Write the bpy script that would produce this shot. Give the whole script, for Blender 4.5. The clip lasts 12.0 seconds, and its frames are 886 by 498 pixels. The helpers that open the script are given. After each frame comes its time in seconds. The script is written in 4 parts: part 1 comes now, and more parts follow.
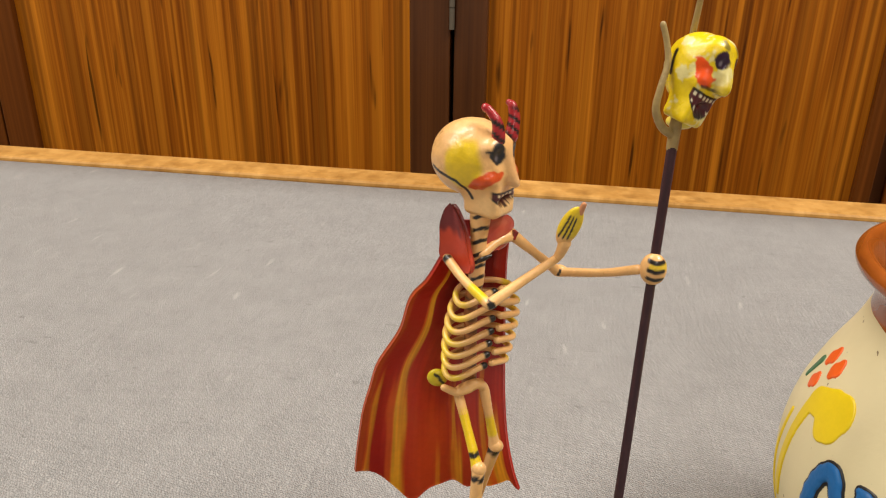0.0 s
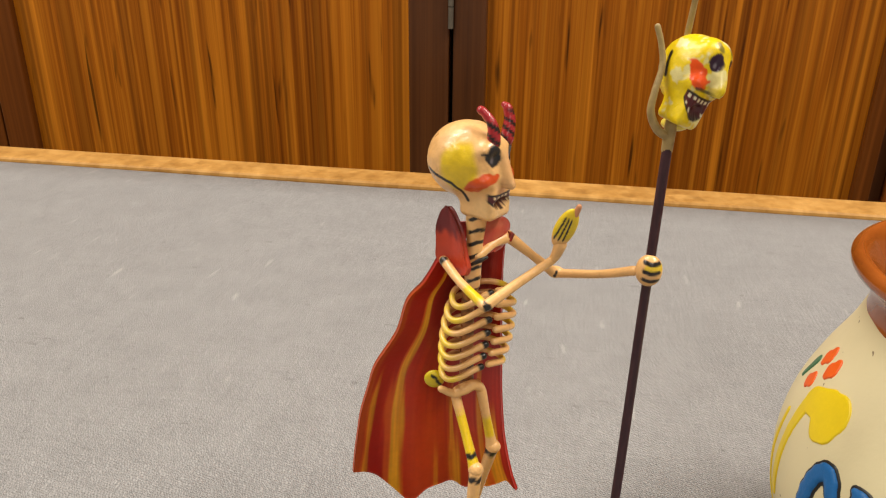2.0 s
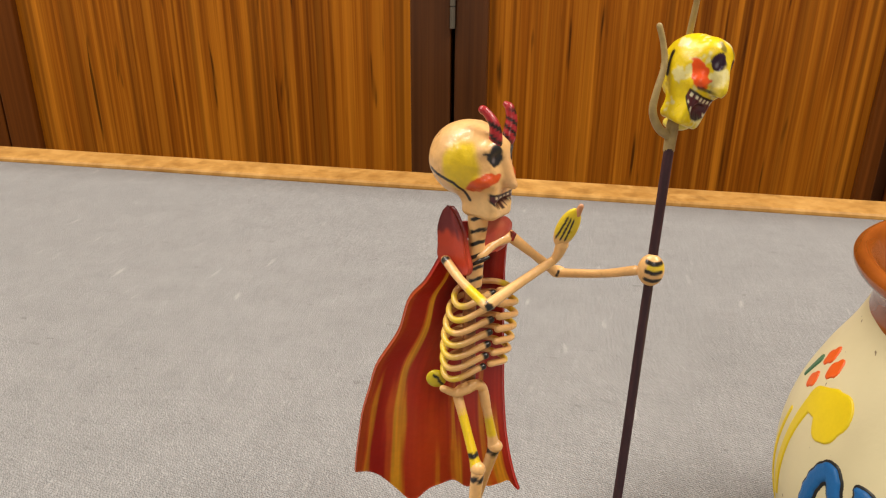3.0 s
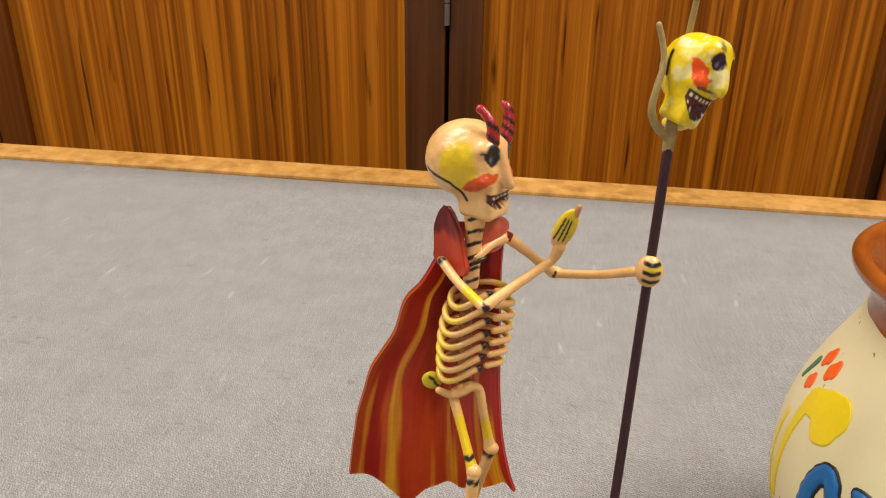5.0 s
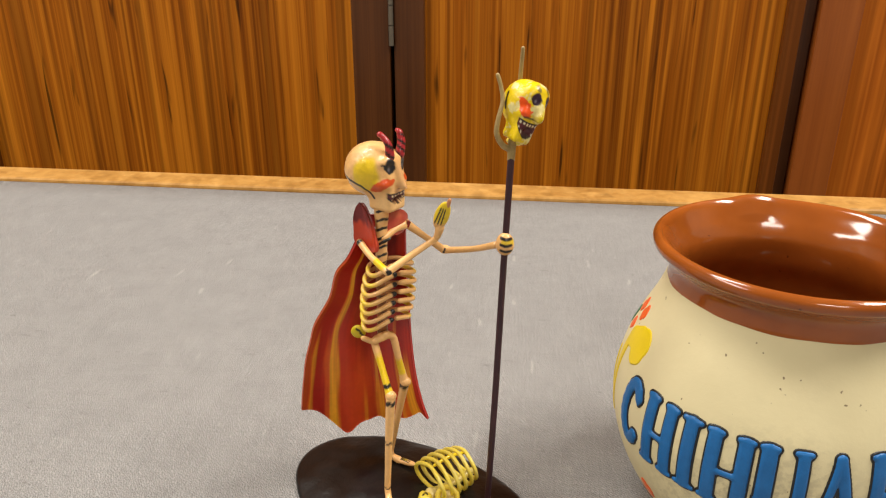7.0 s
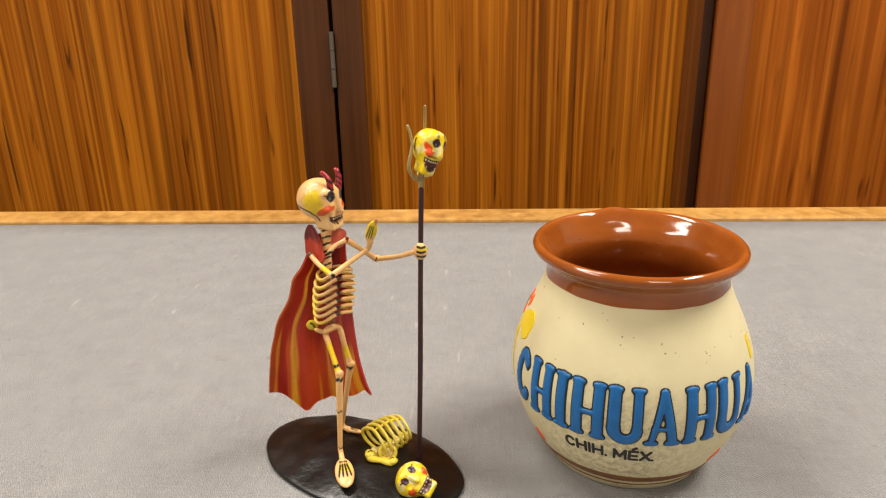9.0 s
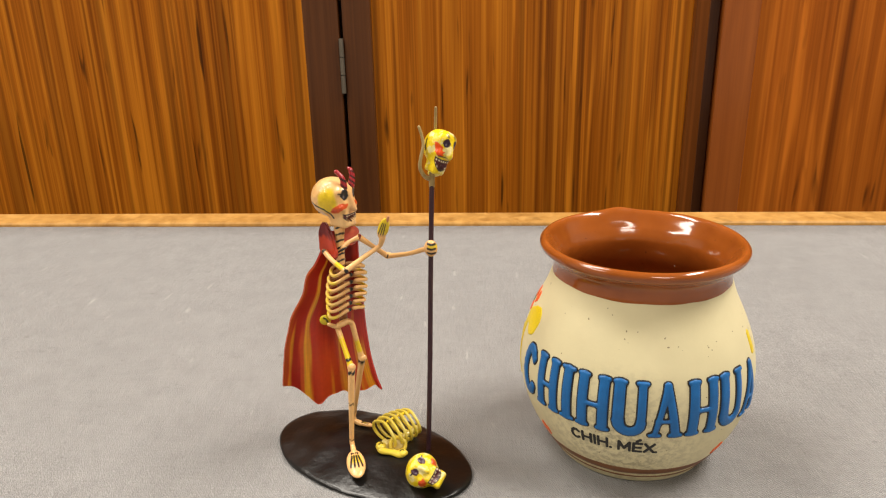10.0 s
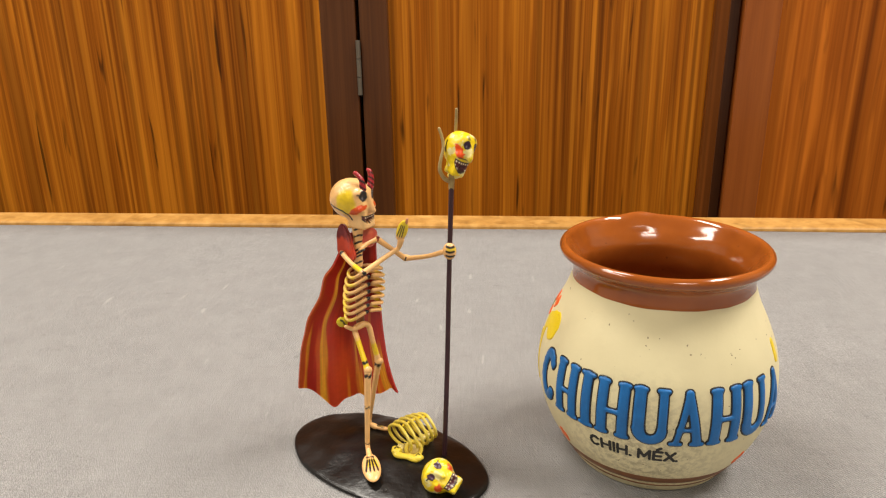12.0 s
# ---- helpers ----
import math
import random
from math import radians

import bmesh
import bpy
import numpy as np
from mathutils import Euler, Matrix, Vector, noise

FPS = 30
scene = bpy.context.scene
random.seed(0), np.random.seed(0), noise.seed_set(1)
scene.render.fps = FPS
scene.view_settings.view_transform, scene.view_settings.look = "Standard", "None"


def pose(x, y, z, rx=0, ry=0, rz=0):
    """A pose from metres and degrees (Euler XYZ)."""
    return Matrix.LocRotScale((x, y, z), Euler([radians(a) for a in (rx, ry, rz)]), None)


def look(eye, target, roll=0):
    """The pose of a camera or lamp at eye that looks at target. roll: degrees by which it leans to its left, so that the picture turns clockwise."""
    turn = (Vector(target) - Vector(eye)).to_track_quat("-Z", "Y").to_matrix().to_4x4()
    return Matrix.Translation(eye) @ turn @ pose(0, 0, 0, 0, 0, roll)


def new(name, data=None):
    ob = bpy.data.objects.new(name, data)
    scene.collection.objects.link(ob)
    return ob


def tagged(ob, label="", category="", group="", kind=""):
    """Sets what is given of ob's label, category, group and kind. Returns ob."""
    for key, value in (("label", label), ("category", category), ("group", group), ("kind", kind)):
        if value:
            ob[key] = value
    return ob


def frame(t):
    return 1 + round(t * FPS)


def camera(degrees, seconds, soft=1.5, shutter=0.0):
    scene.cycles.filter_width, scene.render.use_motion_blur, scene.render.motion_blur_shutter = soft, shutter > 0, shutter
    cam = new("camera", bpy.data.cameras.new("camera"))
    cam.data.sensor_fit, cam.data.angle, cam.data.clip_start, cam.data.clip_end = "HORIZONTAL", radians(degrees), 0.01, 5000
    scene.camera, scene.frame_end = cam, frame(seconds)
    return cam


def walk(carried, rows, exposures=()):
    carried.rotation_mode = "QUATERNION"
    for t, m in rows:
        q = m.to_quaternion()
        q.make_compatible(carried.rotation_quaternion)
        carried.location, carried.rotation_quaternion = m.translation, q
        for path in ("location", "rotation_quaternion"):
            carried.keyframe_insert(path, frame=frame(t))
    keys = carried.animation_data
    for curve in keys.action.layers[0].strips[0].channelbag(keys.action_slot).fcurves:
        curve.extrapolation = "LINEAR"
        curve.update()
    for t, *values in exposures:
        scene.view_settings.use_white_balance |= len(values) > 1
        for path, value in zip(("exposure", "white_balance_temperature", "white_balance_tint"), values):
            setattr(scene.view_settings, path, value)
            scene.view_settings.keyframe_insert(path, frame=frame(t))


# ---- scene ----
cam = camera(62.4, 12.0, 1.2)
PATH = [
    (0, (0.001, 0.014, 0.175), (-0.3, 1.834, -0.598), 0.8),
    (0.5, (0.002, 0.014, 0.176), (-0.295, 1.835, -0.598), 0.7),
    (1, (0.002, 0.015, 0.176), (-0.296, 1.834, -0.6), 0.6),
    (1.5, (0.002, 0.014, 0.176), (-0.297, 1.833, -0.6), 0.6),
    (2, (0.002, 0.014, 0.176), (-0.3, 1.832, -0.601), 0.6),
    (2.5, (0.002, 0.014, 0.176), (-0.303, 1.831, -0.602), 0.4),
    (3, (0.002, 0.014, 0.176), (-0.305, 1.831, -0.602), 0.5),
    (5, (0.001, 0.016, 0.176), (-0.288, 1.833, -0.609), 0.8),
    (5.5, (-0.001, 0.014, 0.176), (-0.288, 1.834, -0.602), 1.2),
    (6, (0.003, 0.001, 0.187), (-0.28, 1.823, -0.587), 0.6),
    (6.5, (0.02, -0.023, 0.192), (-0.223, 1.807, -0.578), 0.2),
    (7, (0.027, -0.049, 0.196), (-0.167, 1.79, -0.567), 0.0),
    (7.2, (0.025, -0.056, 0.198), (-0.138, 1.784, -0.57), 0.1),
    (8.8, (0.038, -0.119, 0.211), (-0.027, 1.757, -0.48), -1.2),
    (9, (0.045, -0.124, 0.217), (-0.026, 1.751, -0.475), -1.2),
    (9.5, (0.043, -0.132, 0.216), (-0.03, 1.749, -0.46), -1.3),
    (10, (0.044, -0.135, 0.216), (-0.045, 1.747, -0.456), -1.2),
    (10.5, (0.042, -0.132, 0.214), (-0.057, 1.749, -0.457), -0.9),
    (11, (0.041, -0.133, 0.213), (-0.064, 1.748, -0.46), -0.7),
    (11.5, (0.042, -0.133, 0.212), (-0.073, 1.748, -0.459), -0.7),
    (12, (0.041, -0.132, 0.215), (-0.082, 1.75, -0.449), -0.9),
]
walk(cam, [(t, look(eye, target, roll)) for t, eye, target, roll in PATH], [(0.0, -0.36), (5.5, -0.36), (7.0, -0.28), (9.0, -0.18), (12.0, -0.18)])

# ---- world, lights ----
world = bpy.data.worlds.new("world")
scene.world = world
world.use_nodes = True
world.node_tree.nodes["Background"].inputs[0].default_value = (0.9, 0.95, 1.0, 1)
world.node_tree.nodes["Background"].inputs[1].default_value = 0.1


def ceiling_lamp(x, y, z, sx, sy, watts, colour):
    data = bpy.data.lights.new("ceiling_tube", "AREA")
    data.shape, data.size, data.size_y, data.energy, data.color = "RECTANGLE", sx, sy, watts, colour
    lamp = new("ceiling_tube", data)
    lamp.location = (x, y, z)
    return lamp


WARM = (1.0, 0.925, 0.82)
ceiling_lamp(-1.8, -0.45, 1.86, 0.4, 1.2, 48, WARM)
ceiling_lamp(0.6, -2.0, 1.86, 0.9, 0.4, 30, WARM)
ceiling_lamp(1.15, 0.25, 1.86, 0.3, 1.0, 66, WARM)
ceiling_lamp(-0.80, 0.45, 1.86, 0.9, 0.3, 38, WARM)


# ---- materials ----
class Nodes:
    """A node material in the making."""

    def __init__(self, name, rough=0.5, metal=0.0, spec=0.5, coat=0.0):
        self.m = bpy.data.materials.new(name)
        self.m.use_nodes = True
        self.t = self.m.node_tree
        self.b = self.t.nodes["Principled BSDF"]
        self.b.inputs["Roughness"].default_value = rough
        self.b.inputs["Metallic"].default_value = metal
        self.b.inputs["Specular IOR Level"].default_value = spec
        self.b.inputs["Coat Weight"].default_value = coat

    def put(self, kind, **values):
        n = self.t.nodes.new(kind)
        for k, v in values.items():
            if k in n.inputs.keys():
                n.inputs[k].default_value = v
        return n

    def link(self, a, b):
        self.t.links.new(a, b)

    def coords(self, scale=(1, 1, 1), rot=(0, 0, 0), kind="Object"):
        c = self.put("ShaderNodeTexCoord")
        m = self.put("ShaderNodeMapping")
        m.inputs["Scale"].default_value = scale
        m.inputs["Rotation"].default_value = rot
        self.link(c.outputs[kind], m.inputs["Vector"])
        return m.outputs["Vector"]

    def noise(self, vec, scale, detail=4, rough=0.55, distortion=0.0):
        n = self.put("ShaderNodeTexNoise", Scale=scale, Detail=detail, Roughness=rough, Distortion=distortion)
        self.link(vec, n.inputs["Vector"])
        return n.outputs["Fac"]

    def ramp(self, fac, stops):
        r = self.put("ShaderNodeValToRGB")
        e = r.color_ramp.elements
        while len(e) < len(stops):
            e.new(0.5)
        for k, (p, c) in enumerate(stops):
            e[k].position = p
            e[k].color = (*c, 1) if len(c) == 3 else c
        self.link(fac, r.inputs["Fac"])
        return r.outputs["Color"]

    def mix(self, fac, a, b, blend="MIX"):
        n = self.put("ShaderNodeMix")
        n.data_type, n.blend_type = "RGBA", blend
        for v, s in ((fac, n.inputs[0]), (a, n.inputs[6]), (b, n.inputs[7])):
            if isinstance(v, (int, float)):
                s.default_value = v
            elif isinstance(v, tuple):
                s.default_value = (*v, 1)
            else:
                self.link(v, s)
        return n.outputs[2]

    def math(self, op, a, b=0.0):
        n = self.put("ShaderNodeMath")
        n.operation = op
        for v, s in ((a, n.inputs[0]), (b, n.inputs[1])):
            if isinstance(v, (int, float)):
                s.default_value = v
            else:
                self.link(v, s)
        return n.outputs[0]

    def base(self, c):
        if isinstance(c, tuple):
            self.b.inputs["Base Color"].default_value = (*c, 1)
        else:
            self.link(c, self.b.inputs["Base Color"])

    def rough(self, fac, lo, hi):
        r = self.put("ShaderNodeMapRange")
        r.inputs["To Min"].default_value, r.inputs["To Max"].default_value = lo, hi
        self.link(fac, r.inputs["Value"])
        self.link(r.outputs[0], self.b.inputs["Roughness"])

    def bump(self, h, strength, dist):
        n = self.put("ShaderNodeBump", Strength=strength, Distance=dist)
        self.link(h, n.inputs["Height"])
        self.link(n.outputs["Normal"], self.b.inputs["Normal"])


def plain(name, colour, rough=0.5, metal=0.0, scale=60, vary=0.12, bump=0.0, coat=0.0, spec=0.5):
    n = Nodes(name, rough, metal, spec, coat)
    v = n.coords()
    f = n.noise(v, scale)
    g = n.noise(v, scale * 7)
    dark = tuple(c * (1 - vary) for c in colour)
    light = tuple(min(1, c * (1 + vary)) for c in colour)
    n.base(n.mix(0.3, n.ramp(f, [(0.3, dark), (0.7, light)]), n.ramp(g, [(0.3, dark), (0.7, light)])))
    n.rough(f, max(0.02, rough - 0.06), rough + 0.06)
    if bump:
        n.bump(g, bump, 0.0006)
    return n.m


def wood(name, dark, mid, light, across=26.0, along=0.9, rough=0.42, streak=0.55, wide=7.0, band=0.5, lines=0.4, spec=0.14):
    """Varnished wood with the grain along z: broad bands, narrow streaks, long dark lines and short black flecks."""
    n = Nodes(name, rough, 0, spec)
    info = n.put("ShaderNodeObjectInfo")
    c = n.put("ShaderNodeTexCoord")
    shift = n.put("ShaderNodeVectorMath")
    shift.operation = "MULTIPLY_ADD"
    n.link(info.outputs["Random"], shift.inputs[0])
    shift.inputs[1].default_value = (7.0, 3.0, 5.0)
    n.link(c.outputs["Object"], shift.inputs[2])

    def grain(sx, sz, detail, dist=0.0):
        m = n.put("ShaderNodeMapping")
        m.inputs["Scale"].default_value = (sx, sx, sz)
        n.link(shift.outputs[0], m.inputs["Vector"])
        return n.noise(m.outputs["Vector"], 1.0, detail, 0.6, dist)

    fine = grain(across * 11, along * 2.0, 3)
    med = grain(across * 4.4, along * 0.9, 3, 0.25)
    big = grain(wide, along * 0.7, 2, 0.3)
    spots = grain(across * 3.4, along * 7.0, 2, 0.4)
    long_lines = grain(across * 2.9, along * 0.5, 1, 0.2)
    col = n.ramp(med, [(0.34, dark), (0.48, mid), (0.64, light)])
    col = n.mix(0.27, col, n.ramp(fine, [(0.40, dark), (0.51, mid), (0.60, light)]))
    col = n.mix(band * 0.8, col, n.ramp(big, [(0.32, dark), (0.5, mid), (0.66, light)]))
    pale = grain(across * 3.0, along * 2.4, 3, 0.3)
    col = n.mix(n.math("MULTIPLY", n.ramp(pale, [(0.56, (0, 0, 0)), (0.72, (1, 1, 1))]), 0.55), col, tuple(min(1.0, x * 1.15) for x in light))
    black = tuple(x * 0.22 for x in dark)
    col = n.mix(n.math("MULTIPLY", n.ramp(long_lines, [(0.60, (0, 0, 0)), (0.68, (1, 1, 1))]), lines), col, tuple(x * 0.6 for x in dark))
    col = n.mix(n.math("MULTIPLY", n.ramp(spots, [(0.64, (0, 0, 0)), (0.74, (1, 1, 1))]), streak), col, black)
    n.base(col)
    n.rough(fine, rough - 0.08, rough + 0.12)
    n.bump(fine, 0.12, 0.0008)
    return n.m


def linen():
    """Grey plain-weave cloth, threads about a millimetre apart, with slubs."""
    n = Nodes("grey_linen", 0.92, 0, 0.15)
    v = n.coords()
    warp = n.noise(v, 34, 2)
    sep = n.put("ShaderNodeSeparateXYZ")
    turned = n.coords(rot=(0, 0, radians(12)))
    n.link(turned, sep.inputs[0])
    k = 2 * math.pi / 0.00125
    wob = n.math("ADD", n.math("MULTIPLY", n.noise(v, 60, 2), 7.0), n.math("MULTIPLY", n.noise(v, 330, 2), 11.0))
    sx = n.math("SINE", n.math("ADD", n.math("MULTIPLY", sep.outputs[0], k), wob))
    sy = n.math("SINE", n.math("ADD", n.math("MULTIPLY", sep.outputs[1], k), wob))
    weave = n.math("MULTIPLY", sx, sy)
    w01 = n.math("MULTIPLY_ADD", weave, 0.5)
    n.t.nodes[-1].inputs[2].default_value = 0.5
    long_x = n.noise(n.coords((55, 900, 1), (0, 0, radians(12))), 1, 3)
    long_y = n.noise(n.coords((900, 55, 1), (0, 0, radians(12))), 1, 3)
    thread = n.math("MULTIPLY", n.math("ADD", long_x, long_y), 0.5)
    soft = n.noise(v, 9, 3)
    blotch = n.noise(v, 45, 4, 0.65)
    col = n.ramp(w01, [(0.12, (0.055, 0.055, 0.056)), (0.66, (0.43, 0.429, 0.432))])
    col = n.mix(0.32, col, n.ramp(thread, [(0.36, (0.14, 0.1395, 0.140)), (0.5, (0.29, 0.289, 0.290)), (0.64, (0.46, 0.459, 0.460))]))
    col = n.mix(0.18, col, n.ramp(soft, [(0.3, (0.22, 0.2195, 0.221)), (0.7, (0.34, 0.339, 0.340))]))
    col = n.mix(0.16, col, n.ramp(blotch, [(0.34, (0.17, 0.1695, 0.171)), (0.66, (0.40, 0.398, 0.397))]))
    slub = n.noise(n.coords((70, 210, 1), (0, 0, radians(12))), 1, 2, 0.4)
    col = n.mix(n.math("MULTIPLY", n.ramp(slub, [(0.70, (0, 0, 0)), (0.76, (1, 1, 1))]), 0.34), col, (0.12, 0.117, 0.115))
    slub2 = n.noise(n.coords((160, 42, 1), (0, 0, radians(-58))), 1, 2, 0.4)
    col = n.mix(n.math("MULTIPLY", n.ramp(slub2, [(0.70, (0, 0, 0)), (0.77, (1, 1, 1))]), 0.34), col, (0.60, 0.585, 0.565))
    mote = n.noise(n.coords((150, 220, 1), (0, 0, radians(30))), 1, 1, 0.4)
    col = n.mix(n.math("MULTIPLY", n.ramp(mote, [(0.755, (0, 0, 0)), (0.79, (1, 1, 1))]), 0.38), col, (0.07, 0.066, 0.062))
    grit = n.noise(v, 1500, 2, 0.6)
    col = n.mix(0.25, col, n.ramp(grit, [(0.36, (0.10, 0.0995, 0.1)), (0.5, (0.31, 0.309, 0.309)), (0.64, (0.56, 0.558, 0.557))]))
    n.base(col)
    n.bump(n.math("ADD", weave, n.math("MULTIPLY", thread, 3.0)), 0.75, 0.0003)
    return n.m


def painted(name, rough, coat=0.0, grain=900, vary=0.10, bump=0.25, spec=0.5):
    """Hand-applied paint whose colours lie on the mesh as the attribute 'paint'."""
    n = Nodes(name, rough, 0, spec, coat)
    a = n.put("ShaderNodeAttribute")
    a.attribute_name = "paint"
    v = n.coords()
    f = n.noise(v, grain, 4)
    g = n.noise(v, grain * 0.25, 3)
    k = n.mix(0.5, n.ramp(f, [(0.3, (1 - vary,) * 3), (0.7, (1 + 0 * vary,) * 3)]), n.ramp(g, [(0.3, (1 - vary,) * 3), (0.7, (1.0,) * 3)]))
    n.base(n.mix(1.0, a.outputs["Color"], k, "MULTIPLY"))
    n.rough(g, rough - 0.08, rough + 0.1)
    n.bump(f, bump, 0.0003)
    return n.m


def clay_glaze():
    n = Nodes("brown_glaze", 0.12, 0, 0.5, 0.3)
    v = n.coords()
    f = n.noise(v, 45, 4)
    sp = n.noise(v, 420, 2)
    col = n.ramp(f, [(0.3, (0.25, 0.062, 0.0085)), (0.7, (0.34, 0.090, 0.014))])
    col = n.mix(n.math("MULTIPLY", n.ramp(sp, [(0.73, (0, 0, 0)), (0.77, (1, 1, 1))]), 0.7), col, (0.03, 0.008, 0.003))
    n.base(col)
    n.rough(f, 0.08, 0.16)
    n.bump(n.noise(v, 60, 2), 0.15, 0.001)
    return n.m


def cream_slip():
    """Cream matt slip with specks; worn and sooty low on the front."""
    n = Nodes("cream_slip", 0.55, 0, 0.4)
    v = n.coords()
    f = n.noise(v, 30, 4)
    g = n.noise(v, 330, 4, 0.7)
    col = n.ramp(f, [(0.3, (0.68, 0.61, 0.375)), (0.7, (0.76, 0.685, 0.43))])
    sp = n.noise(v, 520, 1)
    col = n.mix(n.math("MULTIPLY", n.ramp(sp, [(0.755, (0, 0, 0)), (0.78, (1, 1, 1))]), 0.8), col, (0.12, 0.07, 0.03))
    # wear: a patch low on the front
    c = n.put("ShaderNodeTexCoord")
    d = n.put("ShaderNodeVectorMath")
    d.operation = "DISTANCE"
    n.link(c.outputs["Object"], d.inputs[0])
    d.inputs[1].default_value = (-0.014, -0.047, 0.026)
    near = n.ramp(n.math("MULTIPLY", d.outputs["Value"], 22.0), [(0.25, (1, 1, 1)), (0.95, (0, 0, 0))])
    worn = n.math("MULTIPLY", near, n.ramp(g, [(0.44, (0, 0, 0)), (0.60, (1, 1, 1))]))
    col = n.mix(n.math("MULTIPLY", worn, 0.62), col, (0.30, 0.26, 0.17))
    n.base(col)
    n.rough(g, 0.42, 0.65)
    n.bump(n.math("MULTIPLY", g, n.math("ADD", near, 0.25)), 0.5, 0.0006)
    return n.m


M_CLOTH = linen()
M_PANEL = wood("panel_veneer", (0.072, 0.0150, 0.0006), (0.29, 0.080, 0.0028), (0.60, 0.215, 0.014), streak=0.8)
M_PANEL_RED = wood("red_panel_veneer", (0.10, 0.020, 0.0016), (0.32, 0.080, 0.006), (0.56, 0.165, 0.016), across=15, streak=0.75, wide=9)
M_STILE = wood("dark_stile", (0.046, 0.0130, 0.0024), (0.080, 0.0245, 0.0048), (0.115, 0.038, 0.008), across=30, streak=0.15, rough=0.36, lines=0.1, spec=0.4)
M_STILE_RED = wood("red_stile", (0.15, 0.036, 0.005), (0.235, 0.060, 0.008), (0.31, 0.088, 0.013), across=14, streak=0.1, rough=0.35, lines=0.1, spec=0.4)
M_STILE_MID = wood("brown_stile", (0.055, 0.0145, 0.002), (0.115, 0.032, 0.004), (0.17, 0.050, 0.007), across=26, streak=0.3, rough=0.4, lines=0.2)
M_EDGE = wood("oak_edge", (0.26, 0.125, 0.030), (0.43, 0.225, 0.058), (0.56, 0.32, 0.10), across=14, along=14, streak=0.25, wide=9, lines=0.2)
M_METAL = plain("dull_hinge_metal", (0.16, 0.14, 0.11), 0.5, 0.6)
M_DARK = plain("dark_gap", (0.012, 0.008, 0.006), 0.8)
M_WALL = plain("cream_wall_paint", (0.44, 0.40, 0.33), 0.8, scale=6, vary=0.05)
M_CEIL = plain("white_ceiling_paint", (0.55, 0.53, 0.50), 0.85, scale=6, vary=0.04)
M_FLOOR = plain("brown_floor", (0.20, 0.15, 0.10), 0.6, scale=9, vary=0.15)
M_BONE = painted("bone_paint", 0.30, 0.10, 900, 0.14, 0.45)
M_CAPE = painted("cape_paint", 0.36, 0.12, 500, 0.14, 0.4)
M_BLACK = painted("black_base_paint", 0.30, 0.08, 240, 0.3, 1.0, 0.35)
M_WIRE = painted("stick_paint", 0.45, 0.0, 1400, 0.18, 0.4)
M_GLAZE = clay_glaze()
M_CREAM = cream_slip()
M_BLUE = plain("blue_puffy_paint", (0.010, 0.130, 0.39), 0.40, scale=180, vary=0.16, spec=0.4, bump=0.2)
M_INK = plain("black_outline_paint", (0.012, 0.011, 0.010), 0.45, scale=300)
M_YELLOW = plain("yellow_paint", (0.80, 0.60, 0.008), 0.4, scale=150, vary=0.06)
M_ORANGE = plain("orange_paint", (0.83, 0.125, 0.012), 0.4, scale=200, vary=0.06)
M_GREEN = plain("green_paint", (0.065, 0.18, 0.085), 0.45, scale=200)
M_BAND = plain("brown_band", (0.20, 0.078, 0.027), 0.5, scale=120, vary=0.2)


# ---- mesh helpers ----
def mesh_of(name, verts, faces, smooth=True):
    me = bpy.data.meshes.new(name)
    me.from_pydata([tuple(v) for v in verts], [], faces)
    me.update()
    if smooth:
        me.polygons.foreach_set("use_smooth", [True] * len(me.polygons))
    return me


def link_part(name, me, material, parent=None, label=""):
    me.materials.append(material)
    ob = new(name, me)
    ob.parent = parent
    if label:
        ob["label"] = label
    return ob


def part(name, bm, material, parent=None, label=""):
    me = bpy.data.meshes.new(name)
    bm.normal_update()
    bm.to_mesh(me)
    bm.free()
    return link_part(name, me, material, parent, label)


def box(x0, x1, y0, y1, z0, z1, bevel=0.0, seg=2):
    bm = bmesh.new()
    bmesh.ops.create_cube(bm, size=1)
    bmesh.ops.scale(bm, vec=(x1 - x0, y1 - y0, z1 - z0), verts=bm.verts)
    bmesh.ops.translate(bm, vec=((x0 + x1) / 2, (y0 + y1) / 2, (z0 + z1) / 2), verts=bm.verts)
    if bevel:
        bmesh.ops.bevel(bm, geom=bm.edges[:], offset=bevel, segments=seg, affect="EDGES", profile=0.5)
    return bm


def cylinder(r, x, y, z0, z1, n=20):
    bm = bmesh.new()
    bmesh.ops.create_cone(bm, cap_ends=True, segments=n, radius1=r, radius2=r, depth=z1 - z0)
    bmesh.ops.translate(bm, vec=(x, y, (z0 + z1) / 2), verts=bm.verts)
    return bm


def grid_faces(nu, nv, wrap_u=False, start=0):
    out = []
    for j in range(nv - 1):
        for i in range(nu if wrap_u else nu - 1):
            a, b = i, (i + 1) % nu
            out.append((start + j * nu + a, start + j * nu + b, start + (j + 1) * nu + b, start + (j + 1) * nu + a))
    return out


def spline(points, n):
    """A smooth curve (Catmull-Rom) of n + 1 points through the given ones."""
    p = np.array(points, float)
    p = np.vstack([2 * p[0] - p[1], p, 2 * p[-1] - p[-2]])
    out = []
    for s in np.linspace(0, len(p) - 3 - 1e-9, n + 1):
        k, f = int(s), s - int(s)
        a, b, c, d = p[k:k + 4]
        out.append(0.5 * (2 * b + (c - a) * f + (2 * a - 5 * b + 4 * c - d) * f * f + (3 * b - a - 3 * c + d) * f ** 3))
    return np.array(out)


